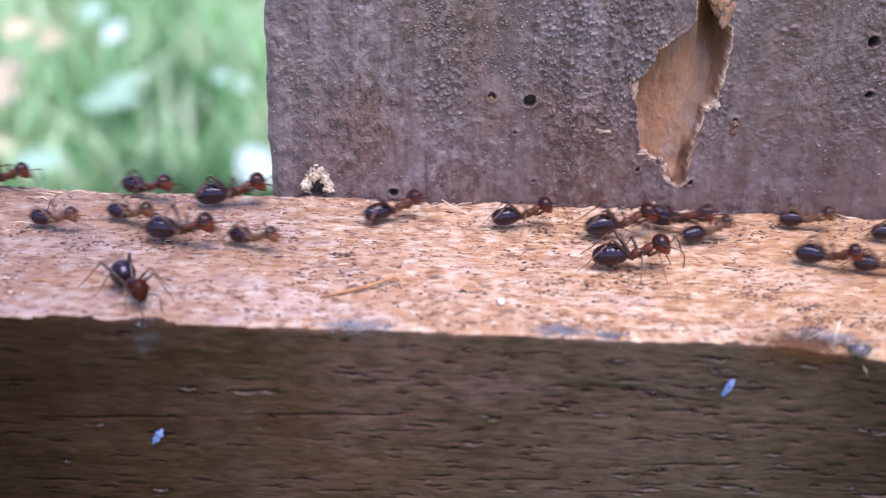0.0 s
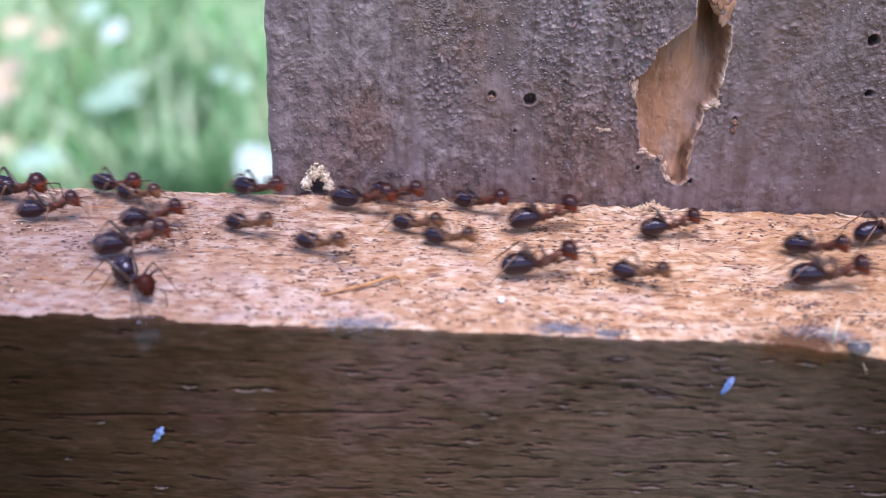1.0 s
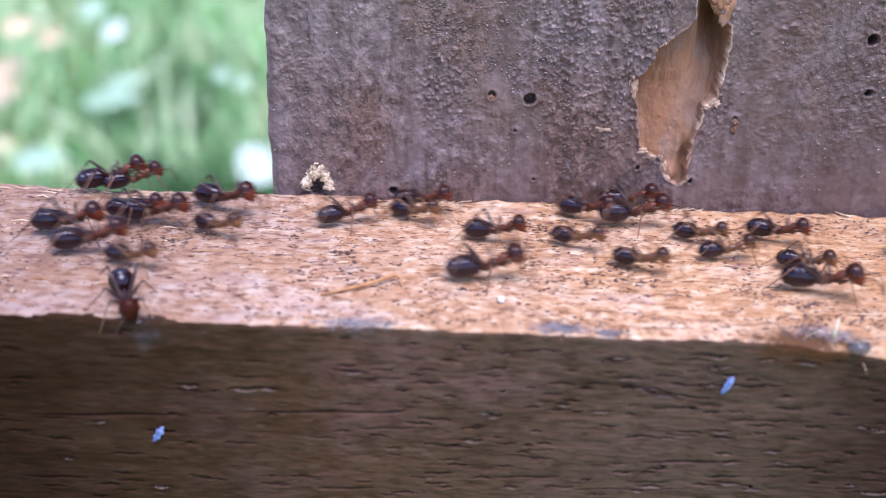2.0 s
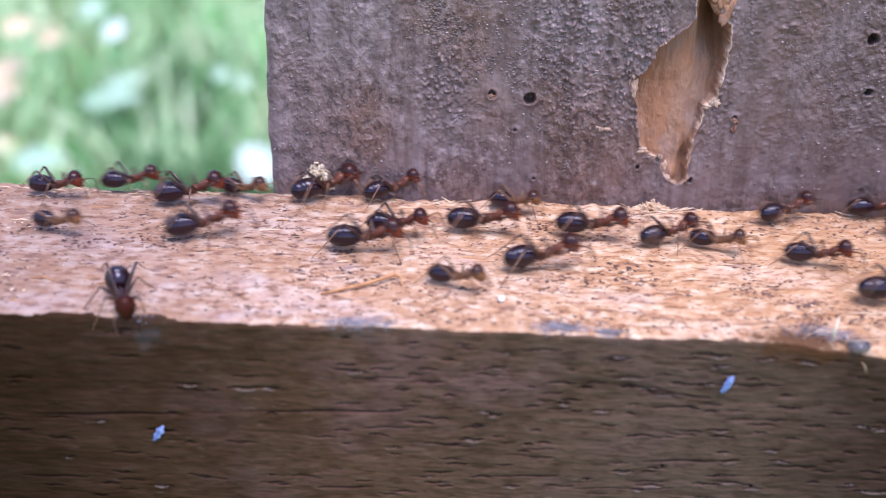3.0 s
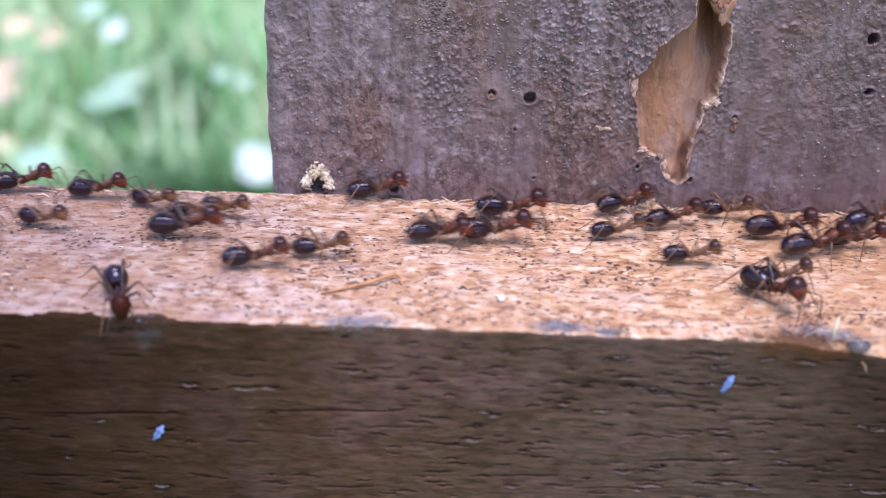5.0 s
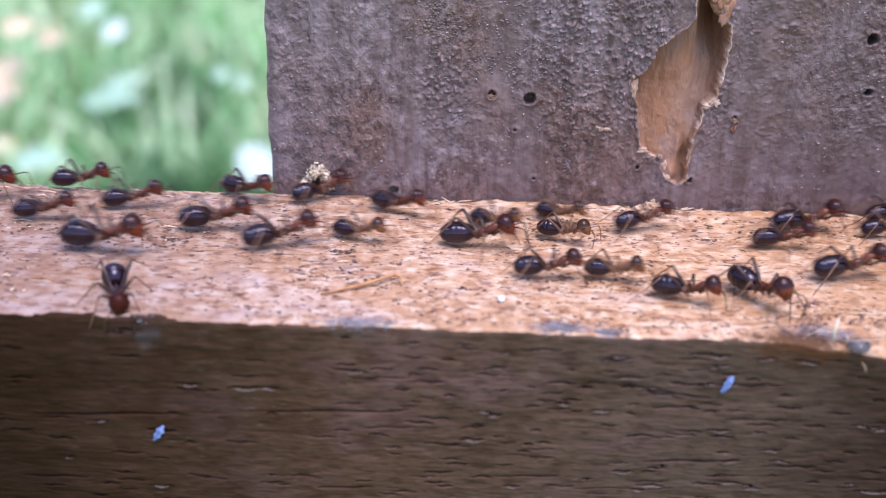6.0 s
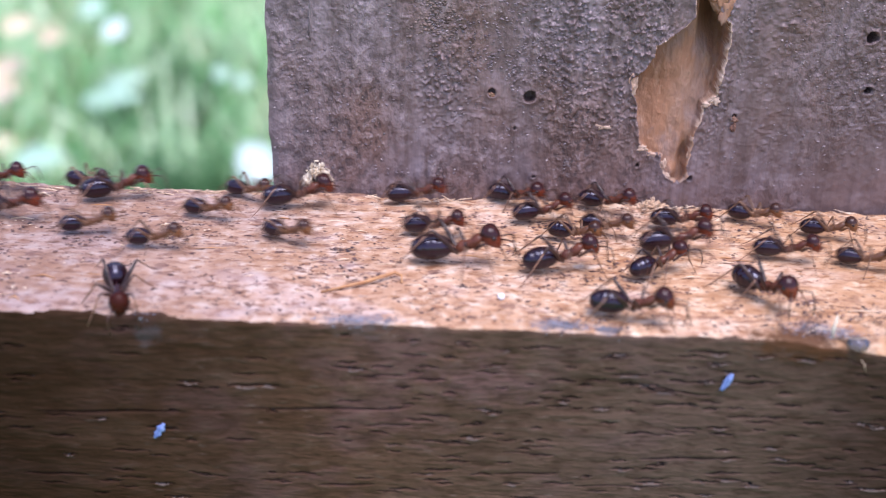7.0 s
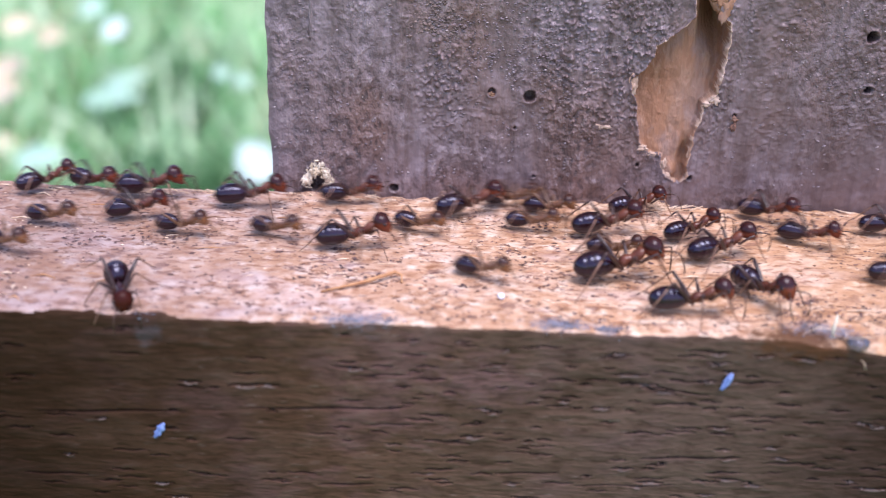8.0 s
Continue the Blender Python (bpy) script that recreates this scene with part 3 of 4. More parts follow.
def fibre(name, line, thick, mat, parent=None):
    bm = bmesh.new()
    n = len(line)
    tube(bm, [Vector(p) * MM for p in line], [thick * MM * (0.35 + 0.65 * math.sin(math.pi * (0.12 + 0.80 * k / (n - 1)))) for k in range(n)], 5)
    return part(name, from_bm(name, bm, mat), parent)


def build_fibres():
    rng = random.Random(21)
    for n in range(120):
        x, y = rng.uniform(-46, 46), 26.0 - abs(rng.gauss(0, 0.5))
        if n > 85:
            x, y = rng.gauss(21.5, 1.6), 25.6 - abs(rng.gauss(0, 0.6))
        if n > 105:
            x, y = rng.gauss(-31, 6), 25.6 - abs(rng.gauss(0, 0.6))
        long, up = rng.uniform(0.5, 2.4), abs(rng.gauss(0, 0.16)) * (2.4 if 85 < n < 106 else 1)
        side = rng.choice((-1, 1)) * long
        fibre("splinter", [(x, y, -0.05), (x + side * 0.4, y + rng.uniform(-0.2, 0.2), 0.1 + up * 0.3), (x + side, y + rng.uniform(-0.4, 0.3), 0.08 + up)],
              rng.uniform(0.03, 0.085), FIBRE, beam)
    for n in range(60):
        x, y, long = rng.uniform(-42, 42), rng.uniform(1.5, 24), rng.uniform(0.8, 3.0)
        fibre("splinter", [(x, y, 0.0), (x + long * 0.5, y + rng.uniform(-0.2, 0.2), 0.12), (x + long, y + rng.uniform(-0.4, 0.4), 0.03)],
              rng.uniform(0.04, 0.1), rng.choice((FIBRE, AMBER, FIBRE)), beam)


build_fibres()

strand = tagged(fibre("plant_fibre", [(-10.4, 5.0, 0.1), (-8.6, 5.7, 0.30), (-6.8, 6.5, 0.42), (-5.2, 7.6, 0.5), (-4.2, 8.3, 0.55), (-3.6, 8.0, 0.45), (-3.5, 7.1, 0.15)], 0.18, AMBER),
                "bent amber plant fibre lying on the sawn wood", "fibre")
stalk = tagged(fibre("straw_stalk", [(32.7, 0.9, -0.3), (32.65, 0.9, 0.6), (32.75, 0.8, 1.9)], 0.15, STRAW_PALE), "short pale straw standing at the beam edge", "straw")
for line in (((33.4, 0.6, -0.2), (34.6, 0.0, 0.25), (36.4, 0.6, 0.1)), ((34.9, -0.5, -1.5), (35.2, -0.7, -1.9), (35.4, -0.6, -2.5)), ((30.2, 0.9, -0.1), (31.5, 1.3, 0.4), (33.3, 1.4, 0.1))):
    tagged(fibre("straw_stalk", line, 0.035, FIBRE), "thin pale straw caught on the worn beam edge", "straw")


def blob(name, centre, size, seed, mat, label, category, rough=0.25, turn=0.0, count=1, rings=2):
    bm = bmesh.new()
    rng = random.Random(seed)
    for n in range(count):
        off = [rng.gauss(0, 0.55) * size[k] if count > 1 else 0 for k in range(3)]
        k = rng.uniform(0.4, 0.8) if count > 1 else 1.0
        lump(bm, [(centre[a] + off[a]) * MM for a in range(3)], [size[a] * k * MM for a in range(3)], seed + n, rough, turn, rings)
    ob = new(name, from_bm(name, bm, mat, smooth=True))
    return tagged(ob, label, category)


blob("white_grain", (5.17, 4.95, 0.28), (0.34, 0.30, 0.30), 3, WHITE, "tiny bright white grain lying on the wood", "grain", 0.15)


def build_fleck(x, z, tall, lean, ragged, label):
    """A pale scale stuck on the front of the beam, pointed below."""
    bm = bmesh.new()
    tall *= MM
    lathe(bm, [(tall * (f - 0.5), 0, 0.10 * MM * math.sin(f * 5), (0.06 + 0.30 * math.sin(math.pi * f) ** 0.7 * (0.55 + 0.6 * f) * (1 + ragged * math.sin(19 * f + x))) * MM, (0.12 + 0.07 * math.sin(11 * f)) * MM) for f in np.linspace(0.02, 0.98, 15)], 12)
    ob = tagged(new("pale_scale", from_bm("pale_scale", bm, CHALK)), label, "scale")
    ob.matrix_basis = pose(x * MM, -0.26 * MM, z * MM) @ pose(0, 0, 0, 0, -lean, 0) @ pose(0, 0, 0, 90, 0, 0)


build_fleck(24.2, -4.3, 1.85, 62, 0.06, "pale blue-white scale stuck on the dark beam face")
build_fleck(-24.0, -11.3, 1.75, 58, 0.35, "pale blue-white scale with a ragged tip on the beam")


def on_edge(rng):
    """Where the crust sits: a few clusters along the front arris, some of it hanging over."""
    x, y, wide = rng.choice(((-7.4, 0.3, 1.5), (-7.4, 0.3, 1.5), (-5.0, 0.6, 0.8), (9.8, 1.0, 1.2), (9.8, 1.0, 1.2), (11.2, 0.7, 0.6), (14.0, 0.3, 0.7), (31.2, 1.6, 1.6), (33.6, 1.0, 1.0), (-24.6, 0.3, 0.5)))
    x, y = rng.gauss(x, wide), rng.gauss(y, 0.55)
    if y < 0.15 and rng.random() < 0.88:
        y = 0.2 + rng.random() * 0.5
    if y < 0.15:
        return x, -0.05, -0.2 - abs(rng.gauss(0, 0.25)), False
    return x, y, 0.05, True


shards("lichen_crust", 800, 12, on_edge, (0.06, 0.20), LICHEN, "grey-blue lichen crust along the front edge of the beam", "lichen", 0.5)
shards("bark_crust", 420, 14, lambda rng: (rng.gauss(-1.6, 1.3), BACK - 0.08, rng.gauss(18.6, 1.6), False), (0.12, 0.42), CRUST, "brown crumbly crust on the weathered board", "crust", 1.2)
blob("water_drop", (34.7, 0.3, -0.45), (1.0, 0.75, 0.6), 5, GLASSY, "clear glassy drop on the worn beam edge", "drop", 0.06)


def build_frass():
    """Chewed wood crumbs in a ragged arch round the hole low on the board, drawn up to a tuft."""
    bm = bmesh.new()
    rng = random.Random(5)
    for n in range(210):
        a = rng.uniform(-0.15, 3.3)
        r = rng.gauss(1.05, 0.12)
        peak = max(0.0, math.sin(a)) ** 3
        spot = Vector((-13.1 + 1.12 * r * math.cos(a) + rng.gauss(0, 0.08), BACK - 0.12 - abs(rng.gauss(0, 0.25)), 1.0 + 1.15 * r * math.sin(a) + peak * abs(rng.gauss(0, 0.55))))
        lump(bm, spot * MM, [rng.uniform(0.08, 0.34) * MM for _ in range(3)], n, 0.5, rng.uniform(0, 3), 1)
    for n in range(46):
        a = rng.gauss(1.6, 0.75)
        root = Vector((-13.1 + 1.1 * math.cos(a), BACK - 0.2, 1.0 + 1.15 * math.sin(a)))
        tip = root + Vector((rng.gauss(0, 0.3), -rng.uniform(0.1, 0.6), rng.uniform(-0.1, 0.9)))
        bent = root.lerp(tip, 0.5) + Vector((rng.gauss(0, 0.2), rng.gauss(0, 0.1), rng.gauss(0, 0.15)))
        tube(bm, [root * MM, bent * MM, tip * MM], [0.07 * MM, rng.uniform(0.04, 0.09) * MM, 0.03 * MM], 5)
    tagged(new("chewed_wood", from_bm("chewed_wood", bm, BRISTLE, smooth=False)), "pale crumbs of chewed wood heaped round a hole", "frass")
    bm = bmesh.new()
    for n in range(170):
        x, up = rng.gauss(21.4, 0.8), abs(rng.gauss(0, 0.42))
        lump(bm, Vector((x, rng.gauss(26.1, 0.25), 0.05 + up * math.exp(-(x - 21.3) ** 2))) * MM, [rng.uniform(0.05, 0.17) * MM for _ in range(3)], n, 0.5, rng.uniform(0, 3), 1)
    tagged(new("sawdust_heap", from_bm("sawdust_heap", bm, FIBRE, smooth=False)), "small heap of pale sawdust at the foot of the board", "sawdust")


build_frass()


def build_flakes():
    rng = random.Random(31)
    # loose tan flakes at the rim of the torn patch and on the skin
    for x, z, w, h, mat in ((26.3, 20.2, 0.6, 1.0, RAW), (25.6, 21.2, 0.7, 0.8, RAW), (25.0, 22.0, 0.7, 0.7, RAW), (18.1, 12.5, 0.42, 0.85, LIP), (26.4, 11.4, 0.5, 0.4, LIP),
                            (25.6, 10.9, 0.4, 0.25, LIP), (15.4, 8.2, 0.8, 0.22, LIP), (28.6, 9.5, 0.35, 0.25, RUST), (28.6, 8.7, 0.25, 0.45, RUST), (-13.6, 18.2, 0.16, 1.5, GRIT), (4.3, 11.2, 0.3, 0.2, RAW),
                            (19.7, 6.1, 0.5, 0.3, LIP), (20.6, 5.5, 0.4, 0.22, LIP), (22.1, 4.4, 0.22, 0.5, LIP), (22.6, 3.2, 0.35, 0.3, LIP), (24.5, 5.6, 0.16, 0.6, LIP)):
        bm = bmesh.new()
        lump(bm, (x * MM, (BACK - 0.16) * MM, z * MM), (w * MM, 0.16 * MM, h * MM), rng.randint(0, 999), 0.55, 0.0, 3)
        part("flake", from_bm("flake", bm, mat), board)


build_flakes()


def build_leaf(name, spot, long, wide, lean, turn, mat, label):
    """A broad leaf on a stem that rises from the ground."""
    bm = bmesh.new()
    x, y, z = spot
    rows = []
    for k in range(9):
        f = k / 8
        w = wide * math.sin(math.pi * min(1, 0.06 + 0.94 * f)) ** 0.8 * (1.15 - 0.45 * f)
        rows.append([bm.verts.new((((f - 0.5) * long) * MM, u * w * MM, (-0.25 * long * (f - 0.4) ** 2 + abs(u) * w * 0.25) * MM)) for u in (-1, -0.5, 0, 0.5, 1)])
    for a, b in zip(rows, rows[1:]):
        for u in range(4):
            bm.faces.new((a[u], a[u + 1], b[u + 1], b[u]))
    plant = tagged(new(name), label, "leaf")
    plant.location = (x * MM, y * MM, DEEP * MM)
    blade = part("blade", from_bm("blade", bm, mat), plant)
    blade.matrix_basis = pose(0, 0, (z - DEEP) * MM, lean, -12, turn)
    bm = bmesh.new()
    tube(bm, [(0, 0, -0.01), (4 * MM, 3 * MM, (z - DEEP) * 0.5 * MM), (0, 0, (z - DEEP) * MM)], [2.2 * MM, 1.8 * MM, 1.2 * MM], 6)
    part("stem", from_bm("stem", bm, GRASS), plant)


for spot, long, wide, lean, turn, mat, label in (
        ((-240, 700, -224), 48, 9, 40, -8, LEAF, "broad pale green leaf rising out of the grass"),
        ((-231, 712, -214), 30, 6, 46, 20, LEAF, "pale narrow leaf rising out of the grass"),
        ((-106, 520, -196), 34, 13, 44, 70, PALE_LEAF, "small pale leaf close to the board"),
        ((-229, 520, -199), 32, 8, 40, -10, LEAF, "pale leaf low in the grass"),
        ((-252, 720, -164), 26, 7, 46, 60, LEAF, "pale green leaf above the grass"),
        ((-236, 712, -176), 30, 7, 46, 75, PALE_LEAF, "pale narrow leaf standing in the grass"),
        ((-160, 700, -203), 13, 6, 46, 10, LEAF, "tiny bright leaf among the grass"),
        ((-146, 705, -210), 13, 6, 46, 40, LEAF, "tiny bright leaf among the grass"),
        ((-300, 700, -174), 24, 8, 40, 12, GLOW_LEAF, "leaf added as a pale glow, lying on the grass"),
        ((-284, 715, -186), 22, 8, 46, -20, GLOW_LEAF, "leaf added as a pale glow, hanging in the grass"),
        ((-310, 705, -205), 30, 8, 40, 10, GLOW_LEAF, "curled leaf added as a pale glow in the grass"),
        ((-325, 720, -228), 34, 12, 44, 30, GLOW_LEAF, "leaf added as a pale glow, bent over the grass"),
        ((-318, 690, -258), 22, 8, 44, 4, GLOW_LEAF, "small leaf added as a pale glow, bent over the grass")):
    build_leaf("broad_leaf", spot, long, wide, lean, turn, mat, label)


# ---- ants ----
def build_ant(name, s, shell, head_shell, leg_shell, label, sprawl=1.0, plump=1.0, shin_shell=SHIN, rise=0.85):
    """One worker ant, s times the size of a large one; its origin lies on the wood below the middle of the abdomen."""
    k = s * MM
    ant = tagged(new(name), label, "ant", "ants marching along the beam")

    def bits():
        return bmesh.new()

    bm = bits()
    stations, bands = [], []
    for lip, f in enumerate((0.0, 0.04, 0.10, 0.18, 0.275, 0.28, 0.30, 0.40, 0.485, 0.49, 0.51, 0.60, 0.695, 0.70, 0.72, 0.80, 0.88, 0.94, 0.98, 1.0)):
        r = math.sqrt(max(0.0, 1 - (2 * f - 1.04) ** 2 / 1.09)) ** 0.9
        groove = 0.975 if f in (0.28, 0.49, 0.70) else 1.0
        if groove < 1:
            bands.append(lip)
        stations.append(((1.68 - 3.20 * (1 - f) / plump) * k, 0, 0.10 * math.sin(f * 3.1) * k, max(0.06, 0.97 * r * groove * plump) * k, max(0.06, 1.04 * r * groove * plump) * k))
    lathe(bm, stations, 20, 0, bands)
    gaster = part("abdomen", from_bm("abdomen", bm, GASTER, BAND), ant, "glossy black banded abdomen")
    gaster.matrix_basis = pose(0, 0, 1.48 * k, 0, -6, 0)

    bm = bits()
    lathe(bm, [((1.55 + dx) * k, 0, (1.35 + dz) * k, w * k, h * k) for dx, dz, w, h in
               ((0, 0, 0.12, 0.12), (0.18, 0.02, 0.16, 0.16), (0.30, 0.12, 0.26, 0.36), (0.42, 0.12, 0.24, 0.34), (0.52, 0.02, 0.15, 0.15), (0.66, 0.02, 0.15, 0.15))], 10)
    part("waist", from_bm("waist", bm, shell), ant)

    bm = bits()
    lathe(bm, [(x * k, 0, (1.42 + rise * (z - 1.42)) * k, w * k * 0.92, h * k * 0.92) for x, z, w, h in
               ((1.98, 1.42, 0.16, 0.18), (2.12, 1.62, 0.42, 0.46), (2.40, 1.82, 0.54, 0.58), (2.75, 1.92, 0.43, 0.48), (3.00, 2.02, 0.40, 0.44),
                (3.25, 2.22, 0.54, 0.56), (3.55, 2.44, 0.62, 0.61), (3.85, 2.64, 0.53, 0.50), (4.10, 2.82, 0.26, 0.26), (4.25, 2.92, 0.18, 0.18))], 14)
    part("thorax", from_bm("thorax", bm, shell), ant)

    bm = bits()
    lathe(bm, [(x * k * 1.20, 0, z * k * 1.10, w * k * 1.05, h * k * 1.05) for x, z, w, h in
               ((-0.76, 0.05, 0.22, 0.20), (-0.66, 0.06, 0.54, 0.48), (-0.42, 0.06, 0.80, 0.70), (-0.05, 0.04, 0.88, 0.78), (0.30, 0.0, 0.80, 0.70),
                (0.62, -0.04, 0.60, 0.50), (0.85, -0.06, 0.44, 0.34), (0.95, -0.07, 0.24, 0.18))], 16)
    head = part("head", from_bm("head", bm, head_shell), ant)
    head.matrix_basis = pose(4.68 * k, 0, (1.42 + rise * 1.62) * k, 0, 42, 0)
    for side in (1, -1):
        bm = bits()
        lump(bm, (0.14 * k, side * 0.84 * k, 0.24 * k), (0.19 * k, 0.13 * k, 0.17 * k), 1, 0.0)
        part("eye", from_bm("eye", bm, EYE_BLACK), head)
        bm = bits()
        tube(bm, [(0.82 * k, side * 0.26 * k, -0.10 * k), (1.10 * k, side * 0.30 * k, -0.14 * k), (1.32 * k, side * 0.06 * k, -0.17 * k)],
             (0.13 * k, 0.11 * k, 0.03 * k), 7)
        part("mandible", from_bm("mandible", bm, head_shell), head)
        bm = bits()
        tube(bm, [(0, 0, 0), (0.45 * k, side * 0.55 * k, 0.55 * k), (0.75 * k, side * 0.85 * k, 0.75 * k), (1.25 * k, side * 1.0 * k, 0.50 * k),
                  (1.9 * k, side * 0.95 * k, 0.05 * k), (2.35 * k, side * 0.85 * k, -0.35 * k)],
             (0.075 * k, 0.06 * k, 0.07 * k, 0.055 * k, 0.065 * k, 0.05 * k), 6)
        feeler = part("antenna", from_bm("antenna", bm, leg_shell), head)
        feeler.location = (0.62 * k, side * 0.24 * k, 0.32 * k)

    for hip, knee, foot in (((2.25, 0.30, 1.30), (0.25, 1.15, 3.35), (-2.6, 2.0, 0.0)),
                            ((2.85, 0.32, 1.55), (2.45, 1.40, 2.85), (1.9, 2.85, 0.0)),
                            ((3.55, 0.34, 1.75), (4.55, 1.20, 2.75), (5.8, 2.0, 0.0))):
        for side in (1, -1):
            h, q, f = (Vector((p[0], p[1] * side * w, p[2])) * k for p, w in ((hip, 1.0), (knee, sprawl), (foot, sprawl)))
            shin = q.lerp(f, 0.72)
            shin.z = 0.55 * k + 0.1 * (q.z - 0.55 * k)
            toe = f + (f - shin).normalized() * 0.05 * k
            toe.z = 0.05 * k
            bm = bits()
            stout = 1.3 if hip[0] < 2.5 else 1.0
            tube(bm, [Vector((0, 0, 0)), (q - h) * 0.12 - Vector((0, 0, 0.08 * k)), (q - h) * 0.5, (q - h) * 0.97, (q - h) + (shin - q) * 0.05, (q - h) + (shin - q) * 0.22],
                 [r * k * stout for r in (0.15, 0.14, 0.155, 0.105, 0.085, 0.08)], 6, 0)
            tube(bm, [(q - h) + (shin - q) * 0.18, (q - h) + (shin - q) * 0.5, shin - h, shin.lerp(toe, 0.5) - h, toe - h],
                 [r * k for r in (0.085, 0.08, 0.052, 0.042, 0.038)], 6, 1)
            leg = part("leg", from_bm("leg", bm, leg_shell, shin_shell), ant)
            leg.location = h
    return ant


TAN_HEAD = make_crowned("tan_crowned_shell", (0.035, 0.015, 0.010), (0.20, 0.085, 0.034))
BIG = dict(shell=RED, head_shell=DARK_RED, leg_shell=LEG, label="large red-brown ant with glossy black abdomen on the beam")
MID = dict(shell=RED, head_shell=DARK_RED, leg_shell=LEG, label="middling red-brown ant with black abdomen on the beam")
SMALL = dict(shell=TAN, head_shell=TAN_HEAD, leg_shell=PALE_LEG, shin_shell=PALE_LEG, label="small yellow-brown ant with black abdomen on the beam")
HUGE = dict(BIG, label="very large dark red ant with swollen glossy black abdomen")
RESTING = dict(BIG, shell=MAROON, head_shell=OXBLOOD, label="large red-brown ant standing still with sprawled legs on the beam edge")
PATTERN = {"L": build_ant("ant", 1.0, **BIG), "M": build_ant("ant", 0.86, **MID), "S": build_ant("ant", 0.76, **SMALL),
           "X": build_ant("ant", 1.16, **HUGE),
           "W": build_ant("ant", 0.92, sprawl=1.25, plump=1.22, rise=0.3, **RESTING)}
FIRST = dict(PATTERN)


def step(ant, seed, pace, rows):
    """Legs in two sets of three, feelers that search; pace: strides a second, while the ant is on the near stretch of beam."""
    rng = random.Random(seed)
    legs = [c for c in ant.children if c.name.startswith("leg")]
    head = [c for c in ant.children if c.name.startswith("head")][0]
    times, spots = [r[0] for r in rows], [r[1] for r in rows]
    near = [t for t in np.arange(0, 8.01, 1 / FPS) if abs(np.interp(t, times, spots)) < 56]
    if not near:
        return
    begin, end = max(0.0, near[0] - 0.1), min(8.0, near[-1] + 0.1)
    cycle, shift = 1 / pace, rng.random() / pace
    for i, leg in enumerate(legs):
        home = leg.location.copy()
        side = 1 if home.y > 0 else -1
        late = ((i // 2 + i % 2) % 2) * 0.5 * cycle
        keys, n = {}, 0
        while True:
            start = begin - shift - late + n * cycle
            for part_of, swing, lift in ((0.0, -1.0, 0.0), (0.24, 0.1, 11.0), (0.45, 1.0, 0.0)):
                t = start + part_of * cycle
                if begin <= t <= end:
                    turn = swing * 16 * side + rng.uniform(-3, 3)
                    keys[frame(t)] = (t, Matrix.Translation(home) @ pose(0, 0, 0, lift * side, 0, -turn))
            n += 1
            if start > end:
                break
        ordered = [keys[f] for f in sorted(keys)]
        walk(leg, [(0.0, ordered[0][1])] * int(ordered[0][0] > 0.02) + ordered + [(8.0, ordered[-1][1])] * int(ordered[-1][0] < 7.98))
    for feeler in [c for c in head.children if c.name.startswith("antenna")]:
        home = feeler.location.copy()
        keys = []
        for t in [0.0] + [t for t in np.arange(0.2, 7.9, 0.3) if begin < t < end] + [8.0]:
            keys.append((t, Matrix.Translation(home) @ pose(0, 0, 0, rng.uniform(-14, 14), rng.uniform(-16, 16), rng.uniform(-18, 18))))
        walk(feeler, keys)


COLONY = []


def march(size, rows, pace=6.0):
    """An ant and its way along the beam: seconds, x and y in millimetres, heading and, where it bows, dip in degrees."""
    if size in FIRST:
        ant = FIRST.pop(size)
    else:
        ant = copy_thing(PATTERN[size], Matrix())
    COLONY.append((ant, rows, pace))

# the marchers, in the order in which they come by
march("W", [(0, -27.6, 5.8, -56, 0), (0.5, -27.3, 5.7, -44, 0), (1, -27.6, 6.1, -50, 0), (1.5, -27.4, 4.4, -65, 12), (3, -27.8, 4.7, -67, 12), (3.5, -28.0, 4.5, -64, 12), (4, -28.0, 4.7, -64, 12), (4.5, -27.9, 4.6, -69, 12), (6, -28.2, 5.2, -70, 12), (6.5, -28.2, 5.1, -71, 12), (7, -28.1, 5.0, -71, 12), (7.5, -28.0, 5.2, -70, 12), (8, -28.1, 5.2, -68, 12)], 0.25)
march("S", [(0, 42.8, 20.5, -3), (8, 282.8, 20.5, 0)])
march("S", [(0, 38.9, 13.4, -17), (8, 278.9, 13.4, 0)])
march("S", [(0, 34.4, 22.9, -10), (8, 274.4, 22.9, 0)])
march("M", [(0, 34.0, 14.7, -25), (8, 274.0, 14.7, 0)])
march("S", [(0, 23.9, 18.3, 19), (0.5, 40.2, 19.3, 7), (8, 285.0, 19.3, 0)])
march("L", [(0, 21.1, 21.7, -25), (0.5, 47.0, 21.7, 0), (8, 287.0, 21.7, 0)])
march("L", [(0, 15.1, 12.4, 1), (0.5, 17.4, 13.1, -5), (1, 32.4, 9.5, -3), (8, 242.6, 10.0, 0)])
march("L", [(0, 15.0, 18.8, 9), (0.5, 27.4, 19.0, 17), (8, 320.9, 19.0, 0)])
march("M", [(0, 5.9, 20.5, 11), (0.5, 16.4, 23.3, -25), (1, 33.3, 16.2, -25), (8, 269.7, 16.2, 0)])
march("M", [(0, -6.6, 20.4, 23), (0.5, 7.0, 21.3, 17), (1, 20.1, 18.9, 8), (1.5, 35.6, 16.5, -11), (8, 237.1, 16.5, 0)])
march("S", [(0, -19.0, 14.6, -25), (0.5, -2.8, 12.6, -25), (1, 16.2, 9.8, -25), (1.5, 24.9, 13.4, -25), (8, 193.9, 13.4, 0)])
march("L", [(0, -23.3, 22.9, 9), (0.5, -8.3, 20.0, 13), (1, 7.6, 19.4, 13), (1.5, 25.5, 17.1, -2), (8, 257.9, 17.1, 0)])
